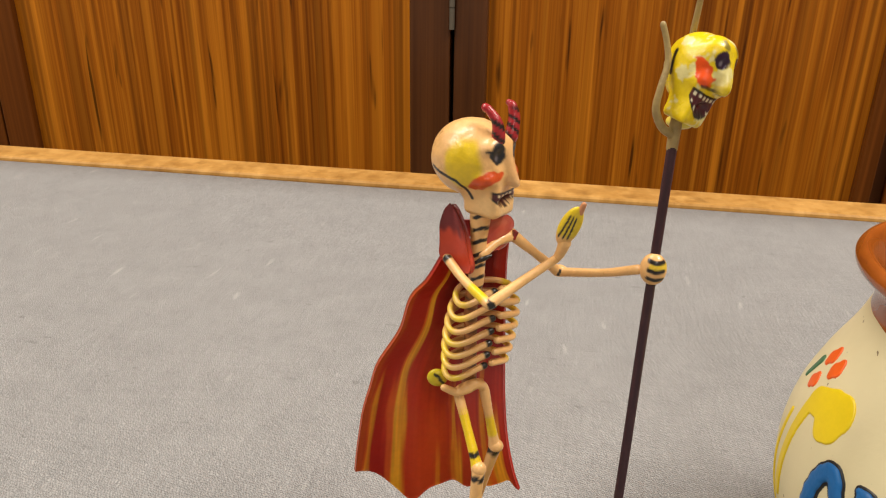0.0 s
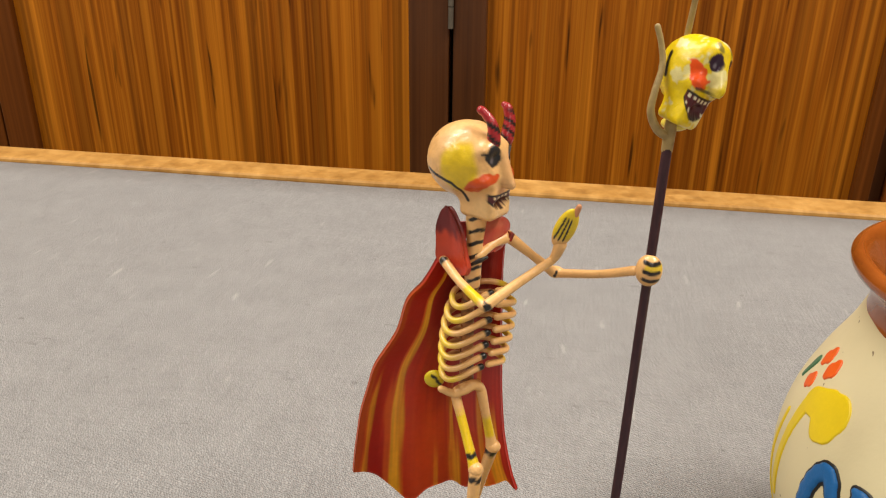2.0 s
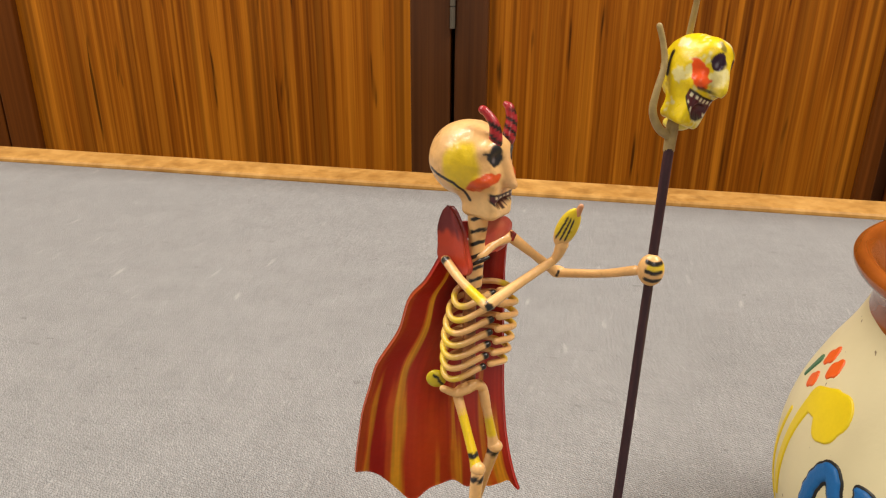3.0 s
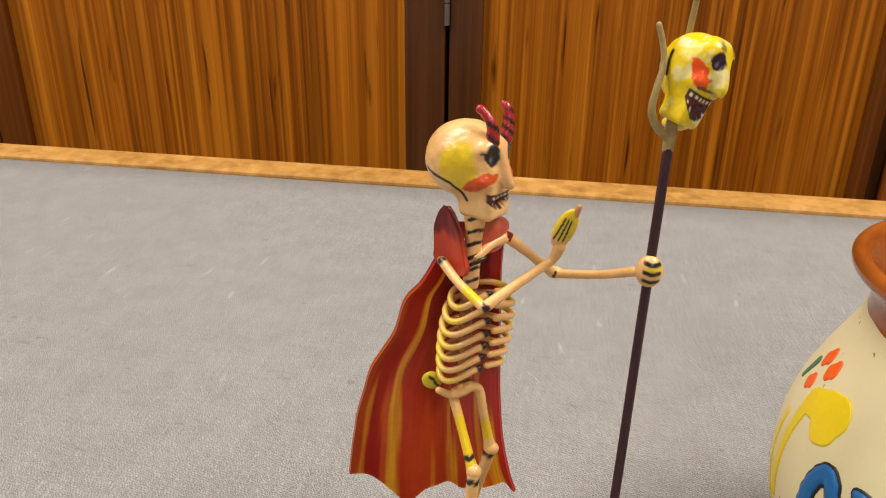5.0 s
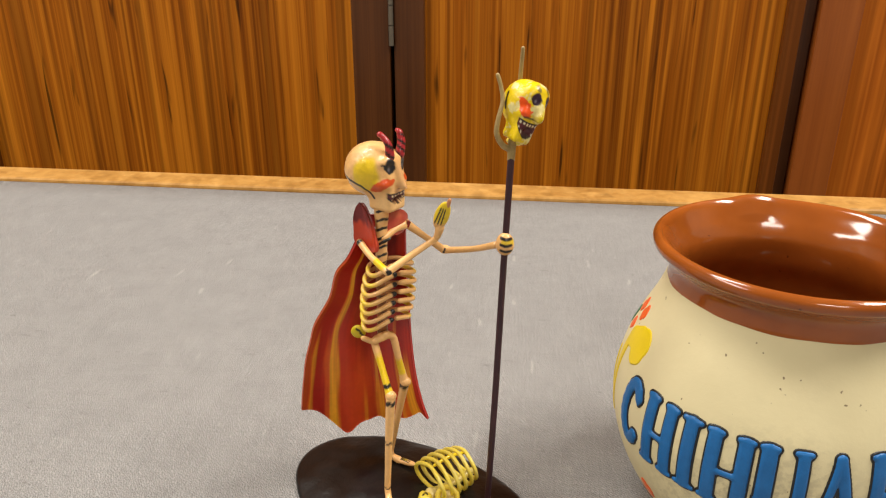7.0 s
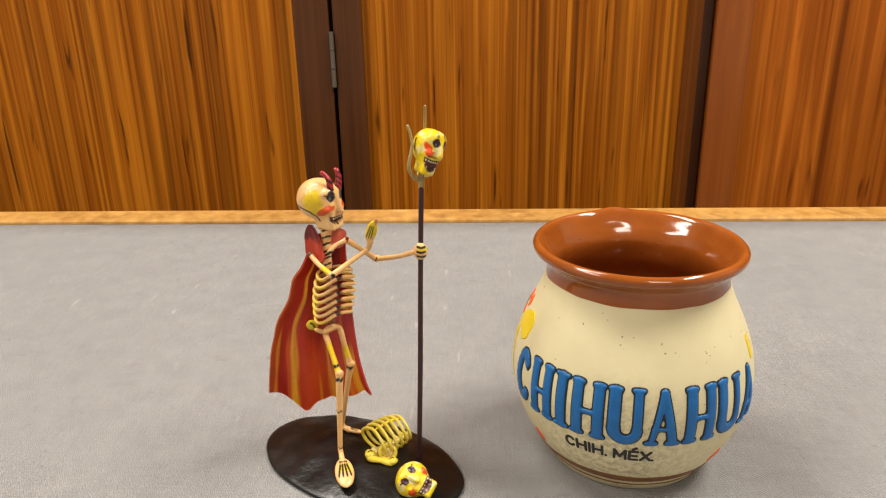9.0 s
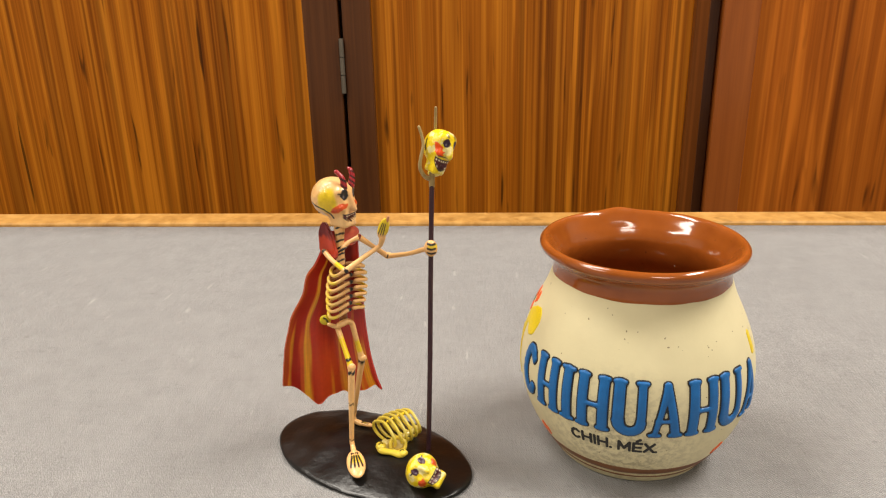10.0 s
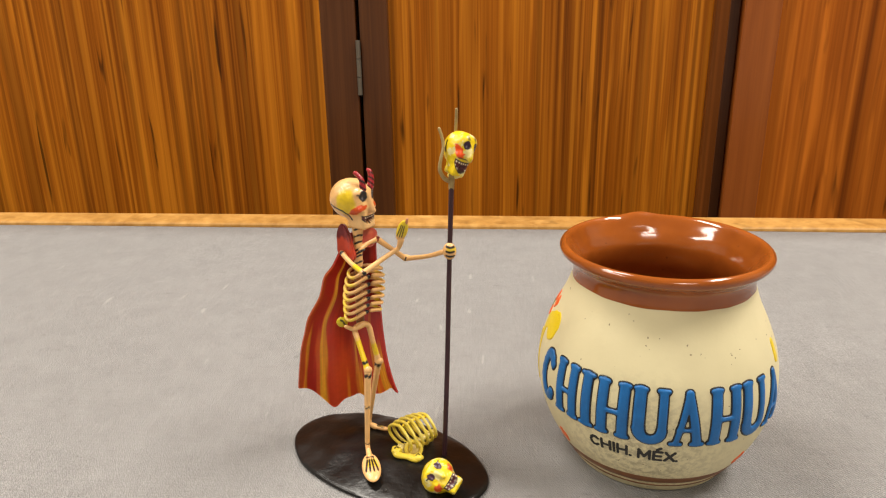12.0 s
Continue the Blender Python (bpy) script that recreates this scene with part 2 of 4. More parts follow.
# ---- the room ----
TURNED = pose(0, 0, 0, 0, 0, -0.8)


def shell(name, bm, material, label, category):
    return tagged(part(name, bm, material), label, category, kind="structure")


TOP = -0.73
shell("floor", box(-2.6, 2.6, -3.2, 1.5, TOP - 0.1, TOP), M_FLOOR, "plain brown floor under the table", "floor")
shell("ceiling", box(-2.6, 2.6, -3.2, 1.5, 1.9, 2.0), M_CEIL, "white painted ceiling with long lamps", "ceiling")
shell("wall_west", box(-2.7, -2.6, -3.2, 1.5, TOP, 1.9), M_WALL, "plain cream painted wall", "wall")
shell("wall_east", box(2.6, 2.7, -3.2, 1.5, TOP, 1.9), M_WALL, "plain cream painted wall", "wall")
shell("wall_south", box(-2.6, 2.6, -3.3, -3.2, TOP, 1.9), M_WALL, "plain cream painted wall", "wall")
shell("wall_north", box(-2.6, 2.6, 1.4, 1.5, TOP, 1.9), M_WALL, "plain cream painted wall behind the cupboards", "wall")

# ---- the built-in cupboard with its panelled doors ----
cupboard = tagged(new("wooden_cupboard"), "built-in cupboard of varnished brown wood with flat panelled doors", "cupboard")
cupboard.matrix_world = pose(-0.0123, 0, 0) @ TURNED
DOOR_Y, DOOR_Z0, DOOR_Z1 = 0.875, -0.66, 1.20
part("carcass", box(-2.0, 2.0, 0.905, 1.38, TOP, 1.24), M_DARK, cupboard)
part("plinth", box(-2.0, 2.0, 0.90, 0.904, TOP, -0.67), M_STILE, cupboard)
part("cornice", box(-2.0, 2.0, 0.86, 0.904, 1.21, 1.26, 0.004), M_STILE, cupboard)


def cupboard_door(x0, x1, left, right, mat_l, mat_r, veneer=M_PANEL):
    """A frame of stiles and rails round a veneered panel that lies a little back."""
    door = part("door", box(x0 + left - 0.004, x1 - right + 0.004, DOOR_Y + 0.009, DOOR_Y + 0.022, DOOR_Z0 + 0.05, DOOR_Z1 - 0.05), veneer, cupboard, "veneered panel with upright streaky grain")
    part("stile", box(x0, x0 + left, DOOR_Y, DOOR_Y + 0.024, DOOR_Z0, DOOR_Z1, 0.002), mat_l, door)
    part("stile", box(x1 - right, x1, DOOR_Y, DOOR_Y + 0.024, DOOR_Z0, DOOR_Z1, 0.002), mat_r, door)
    part("rail", box(x0 + left, x1 - right, DOOR_Y + 0.001, DOOR_Y + 0.024, DOOR_Z0, DOOR_Z0 + 0.06, 0.002), M_STILE, door)
    part("rail", box(x0 + left, x1 - right, DOOR_Y + 0.001, DOOR_Y + 0.024, DOOR_Z1 - 0.06, DOOR_Z1, 0.002), M_STILE, door)
    return door


cupboard_door(-1.26, -0.7535, 0.05, 0.05, M_STILE_MID, M_STILE_MID)
cupboard_door(-0.751, -0.137, 0.046, 0.048, M_STILE_MID, M_STILE)
cupboard_door(-0.132, 0.3485, 0.0385, 0.019, M_STILE, M_STILE_MID)
cupboard_door(0.3655, 0.98, 0.047, 0.05, M_STILE_RED, M_STILE, M_PANEL_RED)
part("divider", box(0.3495, 0.3645, DOOR_Y + 0.014, 0.904, DOOR_Z0, DOOR_Z1), M_STILE, cupboard, "dark upright between two doors")
cupboard_door(0.985, 1.6, 0.05, 0.05, M_STILE, M_STILE)
for hz in (0.119, -0.52, 0.95):
    hinge = part("hinge", cylinder(0.0031, -0.1345, DOOR_Y - 0.003, hz - 0.036, hz - 0.0125), M_METAL, cupboard, "dull grey butt hinge")
    part("knuckle", cylinder(0.0031, -0.1345, DOOR_Y - 0.003, hz - 0.0115, hz + 0.0115), M_METAL, hinge)
    part("knuckle", cylinder(0.0031, -0.1345, DOOR_Y - 0.003, hz + 0.0125, hz + 0.036), M_METAL, hinge)

# ---- the table and its cloth ----
table = tagged(new("table"), "long wooden table with an oak edge strip", "table")
table.matrix_world = TURNED
part("tabletop", box(-1.1, 1.1, -0.62, 0.5385, -0.034, -0.004, 0.002), M_EDGE, table)
part("edge_strip", box(-1.1, 1.1, 0.539, 0.573, -0.038, 0.003, 0.0035, 3), M_EDGE, table, "honey-coloured oak edge strip")
for lx in (-1.0, 1.0):
    for ly in (-0.55, 0.46):
        part("leg", box(lx - 0.03, lx + 0.03, ly - 0.03, ly + 0.03, TOP, -0.0345, 0.003), M_EDGE, table)


def cloth_mesh():
    """A thin cloth on the table; it hangs over the front edge."""
    xs = np.linspace(-1.08, 1.08, 73)
    prof = [(0.537, -0.003), (0.536, 0.0)] + [(y, 0.0) for y in np.linspace(0.50, -0.60, 45)] + [(-0.622, -0.004), (-0.627, -0.03), (-0.628, -0.12), (-0.63, -0.22)]
    verts = []
    for y, z in prof:
        for x in xs:
            h = 0.0009 * noise.noise((x * 5, y * 5, 2.0)) if z == 0 and y > -0.5 else 0.0
            near = math.exp(-((x - 0.03) ** 2 + (y - 0.17) ** 2) / 0.02)
            verts.append((x, y, z + min(0.0, h) * (1 - near)))
    return mesh_of("tablecloth", verts, grid_faces(len(xs), len(prof)))


cloth = tagged(link_part("tablecloth", cloth_mesh(), M_CLOTH), "grey woven linen tablecloth lying flat on the table", "tablecloth")
cloth.matrix_world = TURNED

# ---- the painted clay pot ----
POT = Vector((0.1206, 0.1858, 0.0))
OUTER = [(0.0, 0.0015), (0.030, 0.0012), (0.0350, 0.0), (0.0374, 0.0022), (0.0400, 0.0065), (0.0439, 0.0120), (0.0493, 0.022), (0.0533, 0.034), (0.0546, 0.047),
         (0.0528, 0.060), (0.0485, 0.072), (0.0432, 0.083), (0.0399, 0.0922)]
NECK = [(0.0405, 0.0903), (0.0402, 0.0918), (0.0401, 0.0936), (0.0402, 0.0956), (0.0411, 0.0980), (0.0436, 0.1005), (0.0461, 0.1024), (0.0468, 0.1044), (0.0460, 0.1060), (0.0445, 0.1066),
        (0.0425, 0.1052), (0.0399, 0.1013), (0.0374, 0.0974), (0.0356, 0.0918), (0.0380, 0.083), (0.0450, 0.072), (0.0490, 0.058), (0.0500, 0.046), (0.0480, 0.032), (0.042, 0.018), (0.032, 0.008), (0.0, 0.006)]


def lathe(profile, steps, n=112, wobble=0.0, drip=0.0, pinch=0.0):
    p = spline(profile, steps)
    p[:, 0] = np.maximum(p[:, 0], 0.0)
    verts = []
    for k, (r, z) in enumerate(p):
        for i in range(n):
            a = 2 * math.pi * i / n
            w = 1 + wobble * noise.noise((math.cos(a) * 1.6, math.sin(a) * 1.6, z * 30))
            dz = drip * noise.noise((math.cos(a) * 4, math.sin(a) * 4, 1.0)) if k < 3 else 0.0
            if z > 0.100:
                dz += pinch * math.exp(-((a - 1.64) / 0.16) ** 2)
            verts.append((r * w * math.cos(a), r * w * math.sin(a), z + dz))
    return verts, grid_faces(n, len(p), True)


WOB = 0.003
pot = tagged(new("clay_pot"), "cream clay pot with brown glazed rim and raised blue lettering", "pot")
pot.location = POT
link_part("body", mesh_of("body", *lathe(OUTER, 60, wobble=WOB)), M_CREAM, pot, "cream matt body with specks and a worn front")
link_part("rim", mesh_of("rim", *lathe(NECK, 84, wobble=WOB, drip=0.00025, pinch=0.0014)), M_GLAZE, pot, "shiny reddish-brown glazed neck, lip and inside")

PROFILE = spline(OUTER[2:], 400)


def on_pot(deg, z, lift=0.0):
    """The place on the pot's outside at an angle and a height, in the pot's own space."""
    r = float(np.interp(z, PROFILE[:, 1], PROFILE[:, 0]))
    s = float(np.interp(z + 0.0008, PROFILE[:, 1], PROFILE[:, 0]) - np.interp(z - 0.0008, PROFILE[:, 1], PROFILE[:, 0])) / 0.0016
    k = 1 / math.sqrt(1 + s * s)
    a = radians(deg)
    r *= 1 + WOB * noise.noise((math.cos(a) * 1.6, math.sin(a) * 1.6, z * 30))
    r += lift * k
    return (r * math.cos(a), r * math.sin(a), z - lift * s * k)


def band_mesh(z0, z1, lift=0.0002, n=112, rows=5, ragged=0.0004):
    verts = []
    for j in range(rows):
        for i in range(n):
            d = 360 * i / n
            z = z0 + (z1 - z0) * j / (rows - 1) + ragged * noise.noise((math.cos(radians(d)) * 6, math.sin(radians(d)) * 6, j * 0.7))
            verts.append(on_pot(d, z, lift if 0 < j < rows - 1 else -0.0002))
    return mesh_of("band", verts, grid_faces(n, rows, True))


link_part("painted_band", band_mesh(0.0068, 0.0134), M_BAND, pot, "matt brown painted band near the foot")
link_part("painted_band", band_mesh(0.0044, 0.0058), M_BAND, pot, "thin brown painted line at the foot")


def seg_dist(px, py, s):
    """Distance to a stroke (x0, y0, x1, y1, r0, r1)."""
    x0, y0, x1, y1, r0, r1 = s
    dx, dy = x1 - x0, y1 - y0
    t = np.clip(((px - x0) * dx + (py - y0) * dy) / max(1e-9, dx * dx + dy * dy), 0, 1)
    return np.hypot(px - x0 - t * dx, py - y0 - t * dy) - (r0 + (r1 - r0) * t)


def strokes_dist(px, py, strokes, k):
    d = None
    for s in strokes:
        e = seg_dist(px, py, s)
        if d is None:
            d = e
        else:
            h = np.clip(0.5 + 0.5 * (e - d) / k, 0, 1)
            d = e * (1 - h) + d * h - k * h * (1 - h)
    return d


def relief(name, strokes, deg, z0, grow, height, step, mm_per_deg, dome=1.6, base=0.0, k=0.9):
    """Raised paint on the pot: strokes in millimetres from (deg, z0), grown by so much and domed."""
    b = np.array([[min(s[0], s[2]) - max(s[4:]) - grow - 1, max(s[0], s[2]) + max(s[4:]) + grow + 1, min(s[1], s[3]) - max(s[4:]) - grow - 1, max(s[1], s[3]) + max(s[4:]) + grow + 1] for s in strokes])
    xs = np.arange(b[:, 0].min(), b[:, 1].max(), step)
    ys = np.arange(b[:, 2].min(), b[:, 3].max(), step)
    X, Y = np.meshgrid(xs, ys)
    D = strokes_dist(X, Y, strokes, k) - grow
    gy, gx = np.gradient(D, step)
    inside = (D[:-1, :-1] < 0) | (D[1:, :-1] < 0) | (D[:-1, 1:] < 0) | (D[1:, 1:] < 0)
    ids, verts, faces = {}, [], []

    def vid(j, i):
        if (j, i) not in ids:
            d = D[j, i]
            x, y = X[j, i], Y[j, i]
            if d > 0:
                g = max(0.3, math.hypot(gx[j, i], gy[j, i]))
                x, y, d = x - gx[j, i] * d / g, y - gy[j, i] * d / g, 0.0
            q = min(1.0, -d / dome)
            lift = -0.00025 if d >= 0 else base + height * math.sqrt(1 - (1 - q) ** 2)
            ids[(j, i)] = len(verts)
            verts.append(on_pot(deg + x / mm_per_deg, z0 + y * 0.001, lift))
        return ids[(j, i)]

    for j, i in zip(*np.nonzero(inside)):
        faces.append((vid(j, i), vid(j, i + 1), vid(j + 1, i + 1), vid(j + 1, i)))
    return mesh_of(name, verts, faces)


def slab(x, y, half, r):
    return (x - half, y, x + half, y, r, r)


def letter_strokes(c, w, h):
    """Fat slab capitals out of round strokes: width w, height h, in millimetres."""
    r, s = 2.3, 1.05
    L, R, T, B = -w / 2 + r + 0.9, w / 2 - r - 0.9, h - 1.1, 1.1
    if c == "I":
        return [(0, B + 1, 0, T - 1, 2.4, 2.4), slab(0, B, 2.9, s), slab(0, T, 2.8, s)]
    if c == "H":
        return [(L, B + 1, L, T - 1, r, r), (R, B + 1, R, T - 1, r, r), (L, h * 0.47, R, h * 0.47, 1.25, 1.25), slab(L, B, 2.2, s), slab(L, T, 2.0, s), slab(R, B, 2.2, s), slab(R, T, 2.0, s)]
    if c == "U":
        out = [slab(L, T, 2.1, s), slab(R, T, 1.9, s), (L, T - 1, L, 7.0, r + 0.2, r + 0.2), (R, T - 1, R, 7.0, r - 0.4, r - 0.4)]
        arc = [(math.cos(a) * (R - L) / 2 + (L + R) / 2, 6.8 - math.sin(a) * 4.6) for a in np.linspace(0, math.pi, 9)]
        return out + [(*arc[k], *arc[k + 1], r - 0.4 + 0.07 * k, r - 0.4 + 0.07 * (k + 1)) for k in range(8)]
    if c == "A":
        return [(-0.1, T - 0.6, L, B + 0.8, 1.5, 1.3), (0.1, T - 0.6, R, B + 0.8, 1.7, 2.0), (L + 0.8, h * 0.32, R - 0.8, h * 0.32, 1.0, 1.0), slab(L - 0.1, B, 1.9, s), slab(R + 0.1, B, 2.2, s)]
    arc = [(0.4 + math.cos(a) * (w / 2 - r), h / 2 + math.sin(a) * (h / 2 - r)) for a in np.linspace(0.7, 2 * math.pi - 0.75, 14)]
    return [(*arc[k], *arc[k + 1], r - 0.2, r - 0.2) for k in range(13)] + [(arc[0][0], arc[0][1], arc[0][0] + 0.2, arc[0][1] - 2.2, 1.6, 0.7), (arc[13][0], arc[13][1], arc[13][0] + 0.4, arc[13][1] + 1.2, 1.2, 0.6)]


MM = 0.053 * 1000 * math.pi / 180
WORD = [("C", -161.2, 12.8), ("H", -145.6, 14.4), ("I", -133.2, 8.0), ("H", -120.1, 15.4), ("U", -103.3, 15.6), ("A", -87.4, 14.8), ("H", -70.2, 15.2), ("U", -53.8, 15.2), ("A", -37.6, 14.6)]
for c, deg, w in WORD:
    st = letter_strokes(c, w, 25.8)
    ink = link_part("letter_outline", relief("letter_outline", st, deg, 0.0358, 0.42, 0.00032, 0.30, MM, dome=0.5), M_INK, pot, "thin black letter outline")
    link_part("letter", relief("letter", st, deg, 0.0358, -0.18, 0.00085, 0.22, MM, dome=1.5, base=0.0002), M_BLUE, ink, "raised blue letter %s" % c)


def stamped_strokes(c, h=4.9, w=3.6):
    """Plain bold capitals, in millimetres, from their lower left corner."""
    b = 0.66
    line = lambda *q: [(*q[k], *q[k + 1], b, b) for k in range(len(q) - 1)]
    if c == "C":
        arc = [(w * 0.52 + w * 0.52 * math.cos(a), h / 2 + h / 2 * math.sin(a)) for a in np.linspace(0.75, 2 * math.pi - 0.75, 9)]
        return line(*arc)
    if c == "H":
        return line((0, 0), (0, h)) + line((w, 0), (w, h)) + line((0, h / 2), (w, h / 2))
    if c == "I":
        return line((0, 0), (0, h))
    if c == "M":
        return line((0, 0), (0.2, h), (w * 0.62, h * 0.25), (w * 1.24 - 0.2, h), (w * 1.24, 0))
    if c == "E":
        return line((w * 0.85, 0), (0, 0), (0, h), (w * 0.85, h)) + line((0, h / 2), (w * 0.75, h / 2)) + line((w * 0.3, h + 1.3), (w * 0.65, h + 2.2))
    if c == "X":
        return line((0, 0), (w, h)) + line((0, h), (w, 0))
    return line((0, 0), (0.1, 0))


def stamped(text, deg, z, gaps):
    for c, x in zip(text, gaps):
        link_part("letter", relief("letter", [(a + x, b, d + x, e, f, g) for a, b, d, e, f, g in stamped_strokes(c)], deg, z, 0.0, 0.00012, 0.2, 0.86, dome=0.3, base=0.00012, k=0.15), M_INK, pot, "black stamped letter %s" % {"E": "É", ".": "full stop"}.get(c, c))


stamped("CHIH.", -131.0, 0.0268, (0.2, 5.2, 10.4, 12.0, 17.0))
stamped("MEX.", -107.6, 0.0266, (0.2, 6.2, 10.6, 15.2))


def daub(name, strokes, deg, z, material, label, lift=0.00035, step=0.3):
    link_part(name, relief(name, strokes, deg, z, 0.0, lift, step, MM, dome=0.6, k=0.6), material, pot, label)


def petal(deg, z, material, label, lean=0.5, long=1.5, r=2.0):
    daub("petal", [(-lean, -long, lean, long, r * 0.85, r), (-1.1, -0.2, 1.1, 0.2, r * 0.95, r)], deg, z, material, label)


petal(-190.6, 0.0766, M_ORANGE, "orange petal-shaped dab", r=1.8)
petal(-183.2, 0.0760, M_ORANGE, "orange petal-shaped dab", r=1.9)
petal(-189.8, 0.0692, M_ORANGE, "orange petal-shaped dab", 0.4, 1.2, 1.7)
daub("leaf", [(-1.6, -3.2, 0.8, 3.0, 1.0, 1.5)], -196.5, 0.0700, M_GREEN, "green leaf-shaped dab")
daub("flower", [(-2.6, 1.4, 1.4, 1.6, 4.6, 5.2), (1.4, 1.6, -0.4, -3.6, 5.2, 3.4), (-2.6, 1.4, -9.0, -0.6, 4.6, 3.8), (-1.0, -1.5, 1.2, -1.8, 4.4, 4.4)], -171.0, 0.0685, M_YELLOW, "yellow flower-shaped blot")
daub("stem", [(1.6, -1.0, 0.6, -12, 2.6, 1.8), (0.6, -12, 0.4, -32, 1.8, 1.7)], -183.5, 0.0690, M_YELLOW, "yellow trailing brush stroke")
daub("stem", [(0, 0, -0.5, -14, 0.9, 1.1), (-0.5, -14, 0.5, -30, 1.1, 1.2)], -190.0, 0.0590, M_YELLOW, "yellow trailing brush stroke")
daub("flower", [(0, 3.2, 0.2, -3.4, 1.9, 2.3)], -29.2, 0.0665, M_YELLOW, "yellow flower-shaped blot")
petal(-154.0, 0.0190, M_ORANGE, "orange petal-shaped dab", -1.2, 1.8, 2.0)
petal(-50.0, 0.0190, M_ORANGE, "orange petal-shaped dab", 1.2, 1.8, 1.9)


def tube_data(points, radii, n=12, steps=None, flat=1.0):
    """A tube through points with a radius at each; round caps."""
    steps = steps or 6 * (len(points) - 1)
    p = spline(points, steps)
    r = np.interp(np.linspace(0, 1, steps + 1), np.linspace(0, 1, len(radii)), radii)
    t = np.gradient(p, axis=0)
    t /= np.linalg.norm(t, axis=1)[:, None] + 1e-12
    up = np.array([0, 0, 1.0]) if abs(t[0][2]) < 0.9 else np.array([1.0, 0, 0])
    rows, dirs = [], []
    for k in range(len(p)):
        a = np.cross(up, t[k])
        a /= np.linalg.norm(a) + 1e-12
        up = np.cross(t[k], a)
        rows.append((p[k], a, up.copy(), r[k], t[k]))
    first, last = rows[0], rows[-1]
    caps0 = [(first[0] - first[4] * first[3] * s, first[1], first[2], first[3] * math.sqrt(max(0.0, 1 - s * s)) + 1e-6, first[4]) for s in (1.0, 0.9, 0.6)]
    caps1 = [(last[0] + last[4] * last[3] * s, last[1], last[2], last[3] * math.sqrt(max(0.0, 1 - s * s)) + 1e-6, last[4]) for s in (0.6, 0.9, 1.0)]
    rows = caps0 + rows + caps1
    verts, along = [], []
    for k, (c, a, u, rad, tt) in enumerate(rows):
        for i in range(n):
            g = 2 * math.pi * i / n
            verts.append(c + rad * (a * math.cos(g) + u * math.sin(g) * flat))
            along.append(k / (len(rows) - 1))
    return np.array(verts), grid_faces(n, len(rows), True), np.array(along)



# ---- the painted skeleton figurine: one mesh ----
BONE = np.array((0.86, 0.50, 0.195))
YEL = np.array((0.82, 0.60, 0.012))
LEMON = np.array((0.80, 0.66, 0.10))
INK = np.array((0.012, 0.010, 0.010))
PLUM = np.array((0.085, 0.012, 0.018))
FIRE = np.array((0.76, 0.12, 0.010))
GOLD = np.array((0.92, 0.43, 0.020))


class Sculpture:
    """Gathers shapes, in millimetres, with their paint, into one mesh."""

    def __init__(self):
        self.v, self.f, self.c, self.m, self.n = [], [], [], [], 0

    def add(self, verts, faces, colours, slot):
        verts = np.asarray(verts, float)
        colours = np.asarray(colours, float)
        if colours.ndim == 1:
            colours = np.repeat(colours[None], len(verts), 0)
        self.v.append(verts)
        self.c.append(colours)
        self.f += [tuple(i + self.n for i in f) for f in faces]
        self.m += [slot] * len(faces)
        self.n += len(verts)

    def tube(self, points, radii, paint=BONE, slot=0, n=12, steps=None, flat=1.0):
        v, f, s = tube_data(points, radii, n, steps, flat)
        c = paint(v, s) if callable(paint) else paint
        self.add(v, f, c, slot)

    def blob(self, centre, axes, radii, paint=BONE, slot=0, nu=32, nv=20):
        """An ellipsoid with the given unit axes."""
        A = np.array(axes, float)
        th = np.linspace(0, 2 * math.pi, nu, endpoint=False)
        ph = np.linspace(0.0, math.pi, nv)
        loc = np.array([(math.cos(a) * math.sin(b), math.sin(a) * math.sin(b), math.cos(b)) for b in ph for a in th])
        v = np.array(centre) + (loc * np.array(radii)) @ A
        c = paint(v, loc) if callable(paint) else paint
        self.add(v, grid_faces(nu, nv, True), c, slot)

    def sheet(self, fn, nu, nv, thick, paint, slot):
        """A bent sheet with thickness; fn(u, v) gives a point, paint(u, v) a colour."""
        us, vs = np.linspace(0, 1, nu), np.linspace(0, 1, nv)
        p = np.array([[fn(u, v) for u in us] for v in vs])
        du, dv = np.gradient(p, axis=1), np.gradient(p, axis=0)
        nrm = np.cross(du, dv)
        nrm /= np.linalg.norm(nrm, axis=2)[:, :, None] + 1e-12
        col = np.array([[paint(u, v) for u in us] for v in vs]).reshape(-1, 3)
        a, b = (p + nrm * thick / 2).reshape(-1, 3), (p - nrm * thick / 2).reshape(-1, 3)
        faces = grid_faces(nu, nv) + [tuple(reversed(f)) for f in grid_faces(nu, nv, start=nu * nv)]
        N = nu * nv
        ring = [i for i in range(nu)] + [j * nu + nu - 1 for j in range(1, nv)] + [(nv - 1) * nu + i for i in range(nu - 2, -1, -1)] + [j * nu for j in range(nv - 2, 0, -1)]
        faces += [(ring[k], ring[(k + 1) % len(ring)], N + ring[(k + 1) % len(ring)], N + ring[k]) for k in range(len(ring))]
        self.add(np.vstack([a, b]), faces, np.vstack([col, col]), slot)

    def finish(self, name, materials):
        v = np.vstack(self.v) * 0.001
        me = mesh_of(name, v, self.f)
        for m in materials:
            me.materials.append(m)
        me.polygons.foreach_set("material_index", self.m)
        c = np.vstack(self.c)
        at = me.color_attributes.new("paint", "FLOAT_COLOR", "POINT")
        at.data.foreach_set("color", np.hstack([c, np.ones((len(c), 1))]).ravel())
        return new(name, me)


def step(x, a, b):
    t = np.clip((x - a) / (b - a), 0, 1)
    return t * t * (3 - 2 * t)


